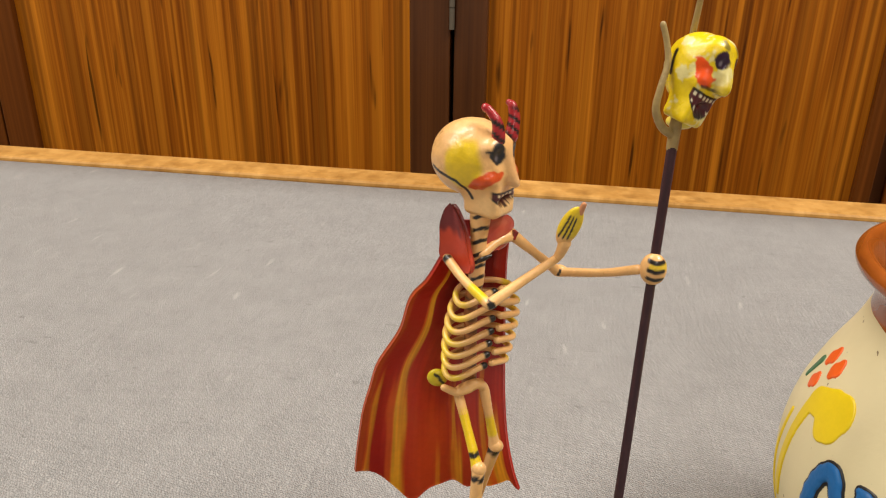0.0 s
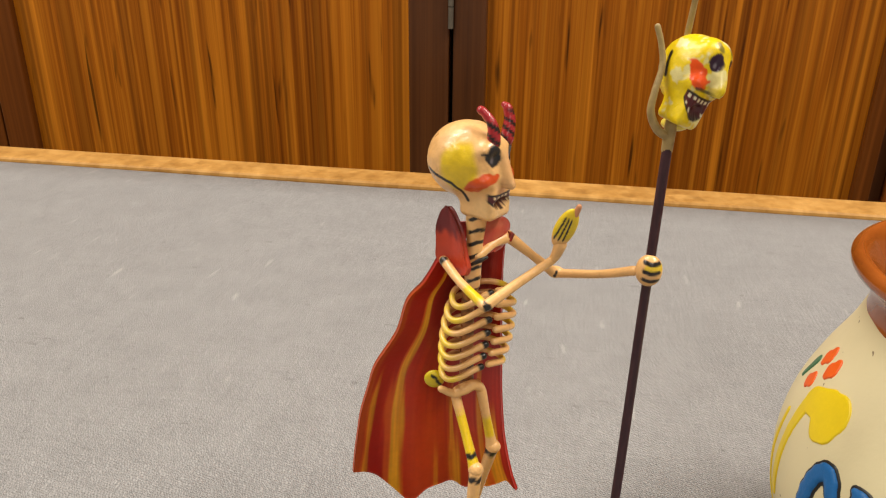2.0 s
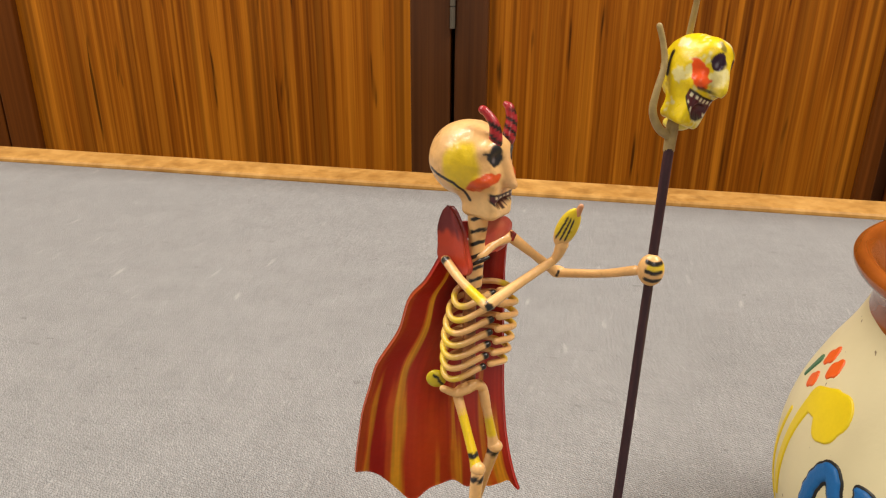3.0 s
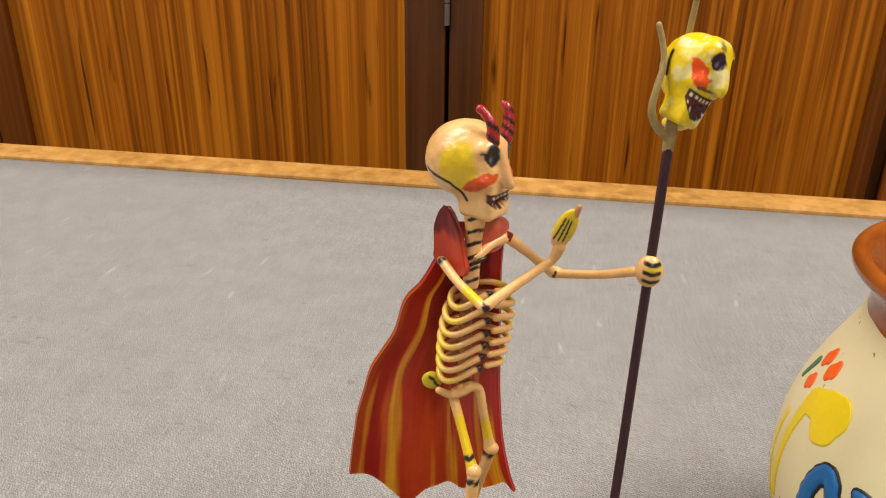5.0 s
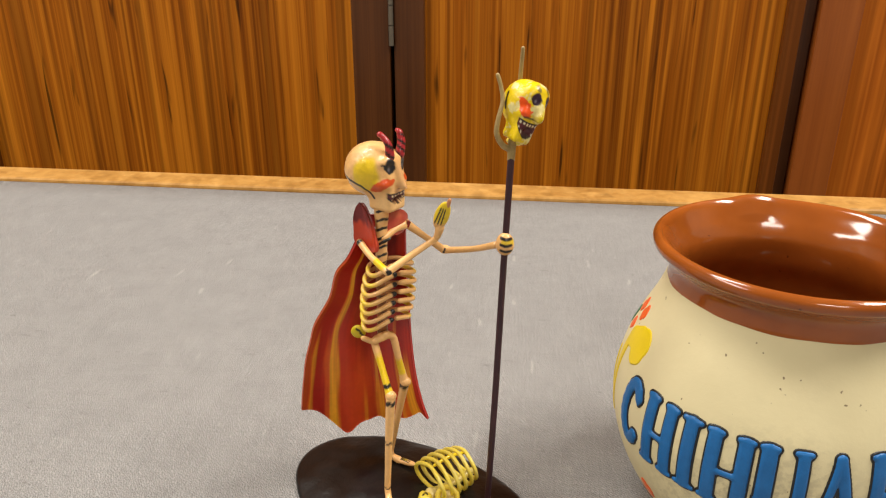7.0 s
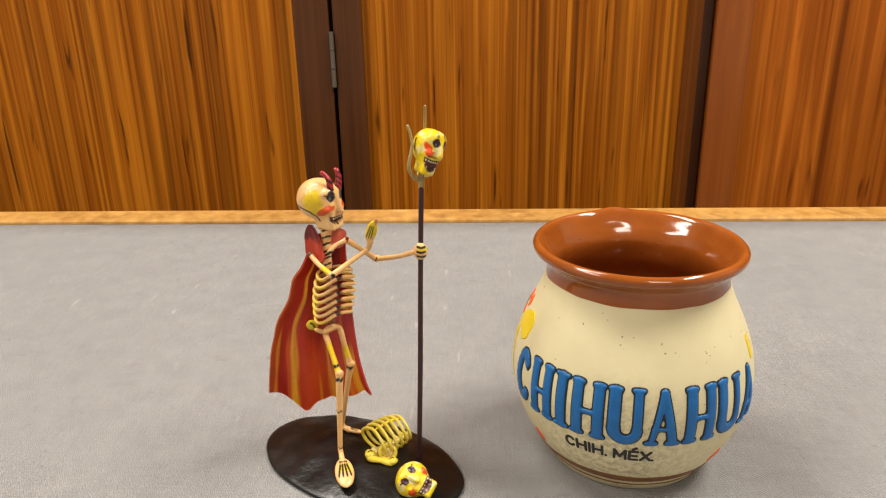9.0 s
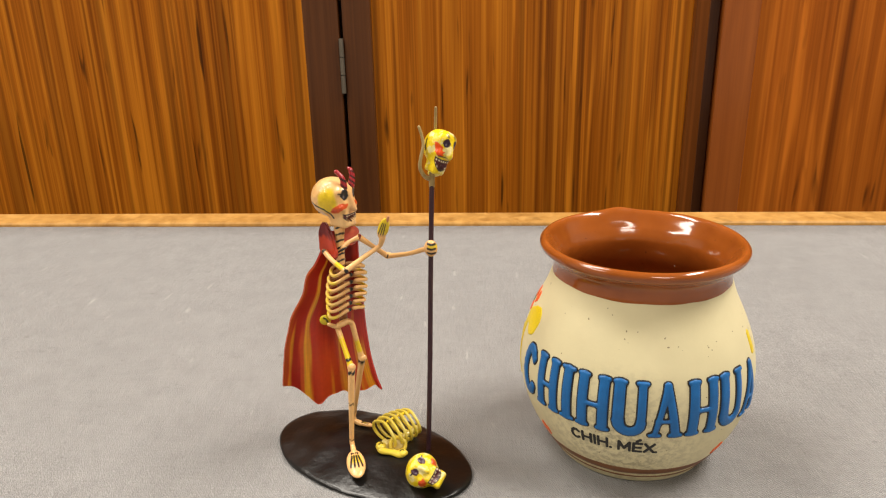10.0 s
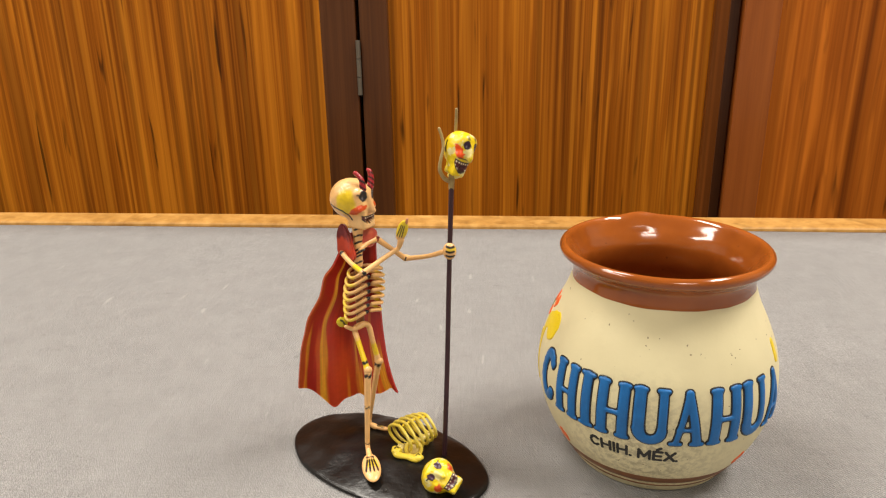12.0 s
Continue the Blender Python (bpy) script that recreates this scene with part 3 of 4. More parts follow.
def over(col, mask, paint):
    return col * (1 - mask[:, None]) + np.asarray(paint) * mask[:, None]


def speck(p, scale, seed=0.0):
    return np.array([noise.noise((q[0] * scale + seed, q[1] * scale, q[2] * scale)) for q in p])


def skull_mask(p, c, axes, soft=0.12):
    d = np.sqrt((((p - np.array(c)) / np.array(axes)) ** 2).sum(1))
    return 1 - step(d, 1 - soft, 1 + soft)


def stroke_mask(y, z, pts, w):
    d = np.full(len(y), 1e9)
    for k in range(len(pts) - 1):
        d = np.minimum(d, seg_dist(y, z, (*pts[k], *pts[k + 1], 0, 0)))
    return 1 - step(d, w * 0.7, w * 1.3)


def ellip(p, c, r):
    q = (p - np.array(c)) / np.array(r)
    return (np.sqrt((q ** 2).sum(1)) - 1) * min(r)


def smin(a, b, k):
    h = np.clip(0.5 + 0.5 * (b - a) / k, 0, 1)
    return b * (1 - h) + a * h - k * h * (1 - h)


def skull_shape(p, slim, gape):
    """Signed distance of a clay skull: x ahead, y to the side, z up. gape: how far the jaw falls back and the mouth opens."""
    d = ellip(p, (-0.2, 0, 0.6), (9.9, 8.8 * slim, 8.9))
    q = np.abs(p - np.array((4.8 - 1.9 * gape, 0, -6.5))) - np.array((3.1, (2.8 + 0.6 * gape) * slim, 4.0))
    jaw = np.linalg.norm(np.maximum(q, 0), axis=1) + np.minimum(q.max(1), 0) - 1.6
    d = smin(d, jaw, 2.2)
    a, b = np.array((8.9, 0, 2.4)), np.array((11.5 + 0.4 * gape, 0, -3.4 + 1.6 * gape))
    t = np.clip(((p - a) @ (b - a)) / ((b - a) @ (b - a)), 0, 1)
    d = smin(d, np.linalg.norm(p - a - t[:, None] * (b - a), axis=1) - 1.15 - 0.7 * gape, 1.6 + gape)
    d = smin(d, ellip(p, (7.2 - 3.2 * gape, 0, 4.6 + 1.2 * gape), (2.0 + 2.2 * gape, (5.2 + 1.2 * gape) * slim, 1.9 + 2.6 * gape)), 1.8 + 1.5 * gape)
    for s in (-1, 1):
        d = smin(d, ellip(p, (6.2, s * 5.0 * slim, -2.6), (2.8, 2.0, 1.8)), 1.4)
        d = -smin(-d, ellip(p, (10.2, s * 3.2 * slim, 2.4 + gape), (1.8 - 0.7 * gape, 1.8 - 0.5 * gape, 2.2)), 0.8)
    mouth = ellip(p, (10.2 - 1.7 * gape, 0, -8.0 + 0.2 * gape), (2.3, 3.4 * slim, 1.3 + 0.5 * gape))
    return -smin(-d, mouth, 0.5)


def add_skull(to, centre, ahead, up, size, paint, slim=1.0, long=1.0, gape=0.0, nu=150, nv=120):
    f = Vector(ahead).normalized()
    u = Vector(up)
    u = (u - f * u.dot(f)).normalized()
    s = u.cross(f)
    A = np.array([f, s, u])
    th = np.linspace(0, 2 * math.pi, nu, endpoint=False)
    ph = np.linspace(0.0, math.pi, nv)
    w = np.array([(math.cos(a) * math.sin(b), math.sin(a) * math.sin(b), math.cos(b)) for b in ph for a in th])
    o = np.array((2.0, 0.0, -3.5))
    lo, hi = np.full(len(w), 0.5), np.full(len(w), 24.0)
    for _ in range(22):
        mid = (lo + hi) / 2
        inside = skull_shape(o + w * mid[:, None], slim, gape) < 0
        lo, hi = np.where(inside, mid, lo), np.where(inside, hi, mid)
    p = o + w * lo[:, None]
    p = p + w * (0.16 * speck(p, 0.45))[:, None]
    col = paint(p, slim)
    p[:, 2] = np.where(p[:, 2] < 0, p[:, 2] * long, p[:, 2])
    to.add(np.array(centre) + (p * size) @ A, grid_faces(nu, nv, True), col, 0)


def face_marks(p, col, slim, eye, cheek, teeth=np.array((0.72, 0.62, 0.42)), big=1.0, lean=0.42, spot=(7.0, -2.9), daub=(4.2, 1.7), lip=-6.6, drop=3.4, brow=0.0, gaze=2.6):
    """Eyes, cheeks, ear lines and the toothed mouth of a painted skull."""
    x, y, z = p.T
    rag = 0.25 * speck(p, 0.8, 5.0)
    front = step(x, 2.0, 3.5)
    for s in (-1, 1):
        t = np.array([(math.cos(lean) * (q[0] - spot[0]) + math.sin(lean) * (q[2] - spot[1]), q[1], -math.sin(lean) * (q[0] - spot[0]) + math.cos(lean) * (q[2] - spot[1])) for q in p])
        c = skull_mask(t + rag[:, None] * 2.2, (0, s * 5.4 * slim, 0), (daub[0], 4.0, daub[1]), 0.08)
        col = over(col, c, cheek * (1 + 0.25 * rag.mean()))
        e = skull_mask(p + rag[:, None] * 1.6, (8.6, s * 3.2 * slim, gaze), (3.6, 2.0, 2.5), 0.08)
        col = over(col, e, eye)
        col = over(col, stroke_mask(y * s, z, [(4.6 * slim, 3.7), (5.5 * slim, 3.9)], 0.4) * front * (1 - brow), INK)
        col = over(col, skull_mask(p + rag[:, None] * 2, (8.0, s * 2.8 * slim, gaze + 4.2), (3.4, 1.1, 1.4), 0.3) * brow, (0.10, 0.085, 0.02))
        # grey glint painted low in each eye, a highlight put into the colour
        col = over(col, skull_mask(p, (9.4, s * 3.5 * slim, gaze - 0.9), (1.8, 0.6, 0.7), 0.5) * 0.5, (0.30, 0.28, 0.32))
        ear = stroke_mask(x, z, [(-6.5, -1.2), (-3.0, -2.2), (0.8, -3.2), (2.4, -5.0), (3.2, -7.6)], 0.42) if not brow else stroke_mask(x, z, [(-3.4, 1.6), (-3.0, -1.0), (-2.2, -3.4)], 0.6)
        col = over(col, ear * step(y * s, 0.5, 1.5), INK)
        col = over(col, stroke_mask(x, z, [(8.4, -3.6), (9.8, -3.2), (11.6, -3.0)], 0.28) * step(y * s, 0.2, 0.5) * brow, INK)
    w = np.arctan2(y / slim, x - 1.5) * 7.5
    half = 4.6 * big
    m = step(x, 1.8, 2.4) * (1 - step(np.abs(w), half - 0.2, half + 0.2))
    curve = w * w / half ** 2
    zt, zb = lip + 0.5 * curve, lip - drop + (drop - 0.9) * curve
    inside = m * step(z, zb - 0.15, zb + 0.15) * (1 - step(z, zt - 0.15, zt + 0.15))
    col = over(col, inside, PLUM)
    edge = m * (1 - step(np.minimum(np.abs(z - zt), np.abs(z - zb)) + 0.3 * rag, 0.18, 0.34))
    pitch = min(1.9, 1.5 * big)
    cell = np.abs((w / pitch + 0.5) % 1.0 - 0.5) * pitch
    long_t = 0.45 + 0.4 * big
    col = over(col, m * (1 - step(cell, 0.30 * big, 0.46 * big)) * step(z + rag, zt - long_t - 0.1, zt - long_t + 0.1) * (1 - step(z, zt - 0.35, zt - 0.15)) * (curve < 0.8), teeth)
    col = over(col, m * (1 - step(cell, 0.20 * big, 0.36 * big)) * step(z, zb + 0.1, zb + 0.3) * (1 - step(z + rag, zb + 0.7, zb + 0.9)) * (curve < 0.7), teeth)
    return over(col, edge * 0.95, INK)


def devil_paint(p, slim):
    col = np.repeat(BONE[None], len(p), 0)
    col = over(col, 0.35 * step(speck(p, 0.22, 3.0), 0.0, 0.5), (0.82, 0.53, 0.28))
    for s in (-1, 1):
        y = skull_mask(p + 0.5 * speck(p, 0.35, 9.0)[:, None], (2.6, s * 8.2, 0.6), (4.4, 5.0, 5.8), 0.2)
        col = over(col, y * 0.95, YEL * np.array((0.97, 0.93, 1)))
    col = over(col, 0.6 * skull_mask(p, (9.5, 0, -3.6), (3.0, 1.3, 6.5), 0.4), (0.74, 0.36, 0.15))
    col = over(col, 0.45 * skull_mask(p, (7.0, 0, -9.0), (4.0, 6.0, 3.0), 0.5), (0.85, 0.62, 0.30))
    return face_marks(p, col, slim, np.array((0.016, 0.016, 0.020)), np.array((0.66, 0.085, 0.012)), teeth=np.array((0.70, 0.55, 0.34)), lip=-6.0, drop=3.2, big=0.95, gaze=3.2, lean=0.5, spot=(7.2, -2.6), daub=(4.4, 1.5))


def yellow_coat(p):
    """Bright yellow dabbed unevenly over a cream ground."""
    col = np.repeat(np.array([[0.84, 0.62, 0.006]]), len(p), 0)
    worn = step(speck(p, 0.24, 7.0) + 0.4 * speck(p, 0.9, 2.0), 0.12, 0.34)
    col = over(col, 0.9 * worn, (0.82, 0.74, 0.34))
    return over(col, 0.85 * skull_mask(p + 0.8 * speck(p, 0.6, 4.0)[:, None], (10.6, 0, -1.2), (2.2, 2.2, 3.0), 0.4), (0.82, 0.70, 0.26))


def staff_skull_paint(p, slim):
    return face_marks(p, yellow_coat(p), slim, np.array((0.030, 0.008, 0.030)), np.array((0.82, 0.085, 0.006)), teeth=np.array((0.80, 0.74, 0.50)), big=1.5, lean=-0.8, spot=(6.4, -0.4), daub=(4.2, 1.9), lip=-5.0, drop=5.0, brow=0.8, gaze=3.6)


def fallen_skull_paint(p, slim):
    return face_marks(p, yellow_coat(p), slim, np.array((0.045, 0.012, 0.035)), np.array((0.80, 0.10, 0.012)), teeth=np.array((0.80, 0.70, 0.46)), big=1.15, lean=0.2, spot=(6.0, -3.4), daub=(3.4, 2.0), lip=-6.4, drop=3.6)


fig = Sculpture()

# base: a low lens-shaped mound, long across the view
BASE_C, BASE_A, BASE_B, BASE_T = np.array((-7.8, 169.2)), 52.2, 32.6, radians(-27)


bv, nr, na = [], 34, 120
for j in range(nr):
    for i in range(na):
        a = 2 * math.pi * i / na
        edge = 1 + 0.025 * noise.noise((math.cos(a) * 1.8, math.sin(a) * 1.8, 4.0)) + 0.03 * math.cos(2 * a + 0.6)
        if j < 30:
            s = j / 29 * 0.985
            lx, ly = BASE_A * s * edge * math.cos(a), BASE_B * s * edge * math.sin(a)
            x, y = BASE_C[0] + lx * math.cos(BASE_T) - ly * math.sin(BASE_T), BASE_C[1] + lx * math.sin(BASE_T) + ly * math.cos(BASE_T)
            z = 1.6 + 5.4 * (1 - s ** 2.2) + 0.7 * noise.noise((x * 0.10, y * 0.10, 0))
        else:
            s, z = [(1.0, 1.3), (1.0, 0.6), (0.985, 0.15), (0.0, 0.15)][j - 30]
            lx, ly = BASE_A * s * edge * math.cos(a), BASE_B * s * edge * math.sin(a)
            x, y = BASE_C[0] + lx * math.cos(BASE_T) - ly * math.sin(BASE_T), BASE_C[1] + lx * math.sin(BASE_T) + ly * math.cos(BASE_T)
        bv.append((x, y, z))
bv = np.array(bv)
bc = over(np.repeat(np.array([[0.0055, 0.005, 0.005]]), len(bv), 0), 0.5 * step(speck(bv, 0.09, 1.0), 0.1, 0.5), (0.018, 0.018, 0.019))
fig.add(bv, grid_faces(na, nr, True), bc, 2)

# staff
S0, S1 = np.array((20.7, 165.5, 4.5)), np.array((24.9, 178.2, 136.5))


def stick_paint(v, s):
    col = np.repeat(np.array([[0.034, 0.009, 0.016]]), len(v), 0)
    return over(col, 0.5 * step(speck(v * np.array((1, 1, 0.06)), 1.4), 0.0, 0.4), (0.070, 0.022, 0.030))


fig.tube([S0, S0 * 0.66 + S1 * 0.34 + np.array((0.2, 0, 0)), S0 * 0.33 + S1 * 0.67, S1], [1.16, 1.18, 1.14, 1.12], stick_paint, 3, 14, 60)
WIRE = np.array((0.40, 0.29, 0.115))


def wire_paint(v, s):
    col = np.repeat(WIRE[None], len(v), 0)
    return over(col, 0.7 * step(speck(v, 0.5), 0.0, 0.4), (0.30, 0.21, 0.08))


fig.tube([S1 - np.array((0.1, 0.1, 3.0)), S1 + np.array((0.1, 0, 2.5)), S1 + np.array((0.6, 0.4, 5))], [1.25, 1.4, 1.1], wire_paint, 3, 14)
fig.tube([(25.0, 178.2, 136.5), (22.0, 176.4, 138.6), (20.1, 175.6, 142.5), (20.5, 176.0, 147.0), (21.6, 177.8, 152.0), (20.9, 178.8, 156.5), (19.8, 179.2, 159.8)], [1.0, 0.95, 0.85, 0.75, 0.7, 0.65, 0.65], wire_paint, 3, 12, 48)
fig.tube([(25.2, 178.4, 136.5), (25.4, 183.0, 139.5), (26.0, 186.0, 146.0), (26.6, 184.0, 156.0), (27.2, 181.2, 167.6)], [0.9, 0.85, 0.8, 0.72, 0.62], wire_paint, 3, 12, 48)
add_skull(fig, (28.3, 180.8, 151.2), (0.64, -0.75, -0.17), (0.375, 0.10, 0.92), 0.75, staff_skull_paint, 0.92, 1.30, 0.7)
fig.blob((26.2, 180.4, 139.2), np.eye(3), (3.2, 3.0, 1.6), LEMON, 0, 24, 12)

# cape
CAPE_L = [(-24.8, 174.3, 107.0), (-26.4, 175.2, 104), (-29.8, 176.5, 97), (-34.3, 178, 91.4), (-37.4, 179, 81.5), (-43.8, 180, 70), (-46.8, 180.5, 61), (-48.6, 180.5, 53), (-50.4, 180.5, 43.5), (-51.8, 180.3, 32)]
CAPE_R = [(-9.5, 181, 109.5), (-10.6, 184, 104), (-10.8, 186, 91), (-10.5, 187, 77), (-9.9, 188, 60), (-8.8, 189, 46), (-6.2, 189.3, 32.2), (-3.9, 189.3, 24.8)]
LEFT, RIGHT = spline(CAPE_L, 60), spline(CAPE_R, 60)


def cape_point(u, v):
    k = v * 60
    i = min(59, int(k))
    L = LEFT[i] * (1 - (k - i)) + LEFT[i + 1] * (k - i)
    R = RIGHT[i] * (1 - (k - i)) + RIGHT[i + 1] * (k - i)
    p = L * (1 - u) + R * u
    bulge = math.sin(math.pi * u)
    fold = (math.sin(u * 13.0 + 0.8 * math.sin(v * 2.5)) + 0.5 * noise.noise((u * 9, v * 2, 5.0))) * (0.2 + 0.9 * v) * min(1.0, 5 * u, 5 * (1 - u))
    p = p + np.array((0.15, 1.0, 0)) * ((3.0 + 5.5 * v) * bulge + fold)
    hem = v ** 4 * (-12.6 * math.exp(-((u - 0.29) / 0.15) ** 2) - 7.6 * math.exp(-((u - 0.60) / 0.19) ** 2) + 1.8 * math.exp(-((u - 0.93) / 0.04) ** 2) + 0.7 * math.sin(u * 37) * bulge)
    p[2] += hem + 0.25 * noise.noise((u * 6, v * 6, 0))
    p[0] += 0.5 * noise.noise((v * 7, 3.0, 0)) * (1 if u < 0.02 else 0.3)
    return p


def cape_paint(u, v):
    """Red brushed over with orange and gold, darkest high up behind the ribs."""
    one = lambda x: np.array([min(1.0, max(0.0, float(x)))])
    streak = noise.noise((u * 46, v * 2.2, 4.0))
    tone = noise.noise((u * 5, v * 2.0, 1.0)) + 0.3 * streak
    c = np.array([[0.44, 0.013, 0.005]])
    c = over(c, one(0.8 * step(tone, 0.0, 0.5)), (0.64, 0.036, 0.008))
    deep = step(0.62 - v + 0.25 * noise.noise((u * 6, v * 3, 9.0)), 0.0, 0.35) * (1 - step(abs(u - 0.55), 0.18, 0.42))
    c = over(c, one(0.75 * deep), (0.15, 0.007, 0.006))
    fire = step(v + 0.14 * noise.noise((u * 13, v * 3, 3)) + 0.06 * streak, 0.66, 0.86) * (1 - step(abs(u - 0.56), 0.20, 0.42))
    c = over(c, one(0.7 * fire), FIRE * np.array((0.9, 0.65, 1)))
    edge = (1 - step(u, 0.015, 0.05)) * step(v, 0.15, 0.3)
    c = over(c, one(0.5 * edge), (0.60, 0.13, 0.012))
    for centre, width, top, strength in ((0.055, 0.018, 0.55, 0.7), (0.205, 0.050, 0.06, 1.0), (0.555, 0.030, 0.56, 0.75), (0.585, 0.040, 0.76, 0.8), (0.44, 0.018, 0.80, 0.5), (0.80, 0.030, 0.46, 0.6), (0.90, 0.060, 0.62, 0.95)):
        w = width * (0.30 + 0.70 * v) * (1 + 0.5 * noise.noise((v * 6, centre * 20, 2)) + 0.35 * streak)
        d = u - centre - 0.016 * noise.noise((v * 4, centre * 9, 0))
        start = step(v + 0.05 * streak, top, top + 0.18)
        c = over(c, one(0.8 * strength * start * (1 - step(abs(d + w * 0.7), w * 0.4, w * 1.0))), FIRE)
        c = over(c, one(strength * start * (0.85 + 0.4 * streak) * (1 - step(abs(d), w * 0.45, w * 1.05))), GOLD * (1.0 + 0.3 * noise.noise((u * 70, v * 5, 8))))
    return c[0]


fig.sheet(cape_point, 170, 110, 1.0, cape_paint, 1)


def collar_point(u, v):
    """Low band of the cape round the back of the neck."""
    a = radians(200 - 180 * u)
    r = 8.0 + 0.8 * (1 - v)
    z = (112.5 - 1.5 * u) * (1 - v) + (106.5 + 2.6 * u) * v
    return np.array((-16.6 + r * math.cos(a), 176.2 + r * 0.8 * math.sin(a), z))


def collar_paint(u, v):
    c = np.array([[0.24, 0.020, 0.018]])
    t = float(step(v + 0.2 * noise.noise((u * 9, v * 5, 0)), 0.4, 0.7))
    return over(c, np.array([0.85 * t]), (0.40, 0.022, 0.010))[0]


fig.sheet(collar_point, 60, 24, 1.2, collar_paint, 1)


def flap(c, across, tall, half, high, curl, colour, streak, low_colour=None, spread=0.0):
    """A leaf-shaped, slightly rolled flap of the collar."""
    c, a, t = np.array(c), np.array(across, float), np.array(tall, float)
    a, t = a / np.linalg.norm(a), t / np.linalg.norm(t)
    n = np.cross(a, t)

    def point(u, v):
        x, y = 2 * u - 1, 2 * v - 1
        w = math.sqrt(max(0.04, 1 - y ** 4)) * (1 - spread * y) * (1 + 0.12 * noise.noise((y * 2, c[0], 0)))
        return c + a * half * x * w + t * high * y + n * (curl * x * x * w + 0.25 * noise.noise((x * 1.5, y * 1.5, c[2])))

    def paint(u, v):
        k = float(step(noise.noise((u * 3, v * 3, c[0])), -0.1, 0.4))
        low = float(step(0.70 - v + 0.15 * noise.noise((u * 5, v * 5, 3.0)), 0.0, 0.2)) if low_colour else 0.0
        tint = np.array(colour) * (1 - 0.7 * k) + np.array(streak) * 0.7 * k
        return tint * (1 - low) + np.array(low_colour or colour) * low

    fig.sheet(point, 26, 30, 1.1, paint, 1)


# stand-up lobe and front flaps of the collar
flap((-21.9, 172.6, 110.6), (0.90, -0.42, -0.06), (-0.16, 0.14, 0.98), 4.2, 8.2, 1.3, (0.17, 0.018, 0.020), (0.25, 0.026, 0.022), (0.56, 0.060, 0.025), 0.3)
flap((-12.6, 176.0, 111.6), (0.68, 0.72, -0.12), (0.10, 0.10, 0.99), 5.2, 4.2, -1.1, (0.46, 0.060, 0.035), (0.58, 0.13, 0.07), None, 0.15)

# torso: facing the camera and a little to its right
FT = np.array((0.64, -0.77, 0.0))
LT = np.array((0.77, 0.64, 0.0))


def neck_paint(v, s):
    col = np.repeat(BONE[None], len(v), 0)
    wave = np.sin(v[:, 2] * 2.0 + 0.8 * np.sin(v[:, 0] * 1.3))
    front = step(((v - np.array((-16.5, 174.0, 0))) @ FT), 0.3, 1.2)
    return over(col, step(wave, 0.45, 0.7) * front, INK)


fig.tube([(-16.6, 173.6, 118), (-16.8, 173.0, 111), (-17.0, 172.6, 106), (-17.2, 173.2, 99)], [2.7, 2.0, 2.1, 1.9], neck_paint, 0, 24, 60)
fig.tube([(-17.0, 174.5, 101), (-18.6, 177.5, 92), (-18.8, 178.8, 80), (-18.6, 177.6, 68)], [1.9, 1.7, 1.7, 2.0], lambda v, s: over(np.repeat(np.array([[0.42, 0.17, 0.055]]), len(v), 0), step(np.sin(v[:, 2] * 1.9), 0.6, 0.8) * 0.7, INK), 0, 14, 40)
# collar bones
fig.tube([(-10.2, 179.2, 109.6), (-12.8, 175.6, 109.2), (-15.8, 171.6, 107.4)], [1.5, 1.1, 1.2], BONE)
fig.tube([(-17.6, 170.0, 105.6), (-15.2, 169.6, 107.2), (-13.6, 170.6, 107.8)], [0.35, 0.6, 0.35], INK)

RIB_C = np.array((-15.4, 176.4, 0.0))
for k in range(7):
    z0 = 95.6 - 3.5 * k
    a = (7.6, 8.6, 9.0, 9.1, 9.0, 8.7, 8.2, 7.4)[k]
    b = (5.2, 5.8, 6.2, 6.4, 6.4, 6.2, 5.8, 5.2)[k]
    c = RIB_C + np.array((-0.35 * k, 0.12 * k, 0))
    for side in (-1, 1):
        pts = []
        for phi in np.linspace(180, 4 if side < 0 else 10, 15):
            q = radians(phi)
            rise = 2.3 * max(0.0, math.cos(q)) ** 3 - 1.3 * math.sin(q) ** 2 * (1 + 0.8 * math.cos(q)) + 0.8 * (math.cos(q) < 0) * -math.cos(q)
            if side > 0:
                rise *= 0.55
            p = c + LT * side * (a if side < 0 else a * 1.14) * math.sin(q) + FT * b * math.cos(q)
            pts.append((p[0], p[1], z0 + rise + (1.2 if side > 0 else 0.0) * max(0.0, math.cos(q))))

        def rib_paint(v, s, k=k, side=side):
            col = np.repeat(BONE[None], len(v), 0)
            patch = step(s, 0.30, 0.40) * (1 - step(s, 0.60 + 0.07 * math.sin(k * 2.3), 0.74 + 0.07 * math.sin(k * 2.3))) * (0.75 + 0.25 * np.sin(s * 21 + k))
            col = over(col, 0.95 * patch * (0.9 if side < 0 else 1.0), YEL)
            inner = step(0.34 - s, 0.0, 0.12)
            col = over(col, 0.75 * inner, (0.50, 0.22, 0.07))
            return over(col, step(s, 0.90, 0.92) if side < 0 else 0 * s, INK)

        fig.tube(pts, [0.8, 0.76, 0.78, 0.82, 0.9], rib_paint, 0, 10, 44)

# pelvis
PV = np.array((-18.8, 175.6, 68.6))
fig.tube([PV + LT * -6.5 + np.array((-0.5, 0, 1.0)), PV + LT * -3 + np.array((0, -1.2, -0.6)), PV + np.array((0.4, -2.0, 0.4)), PV + LT * 4 + np.array((0, -1.0, 0.0))], [0.9, 1.1, 1.6, 1.2], BONE, 0, 14)
WC = np.array((-26.6, 174.6, 70.4))


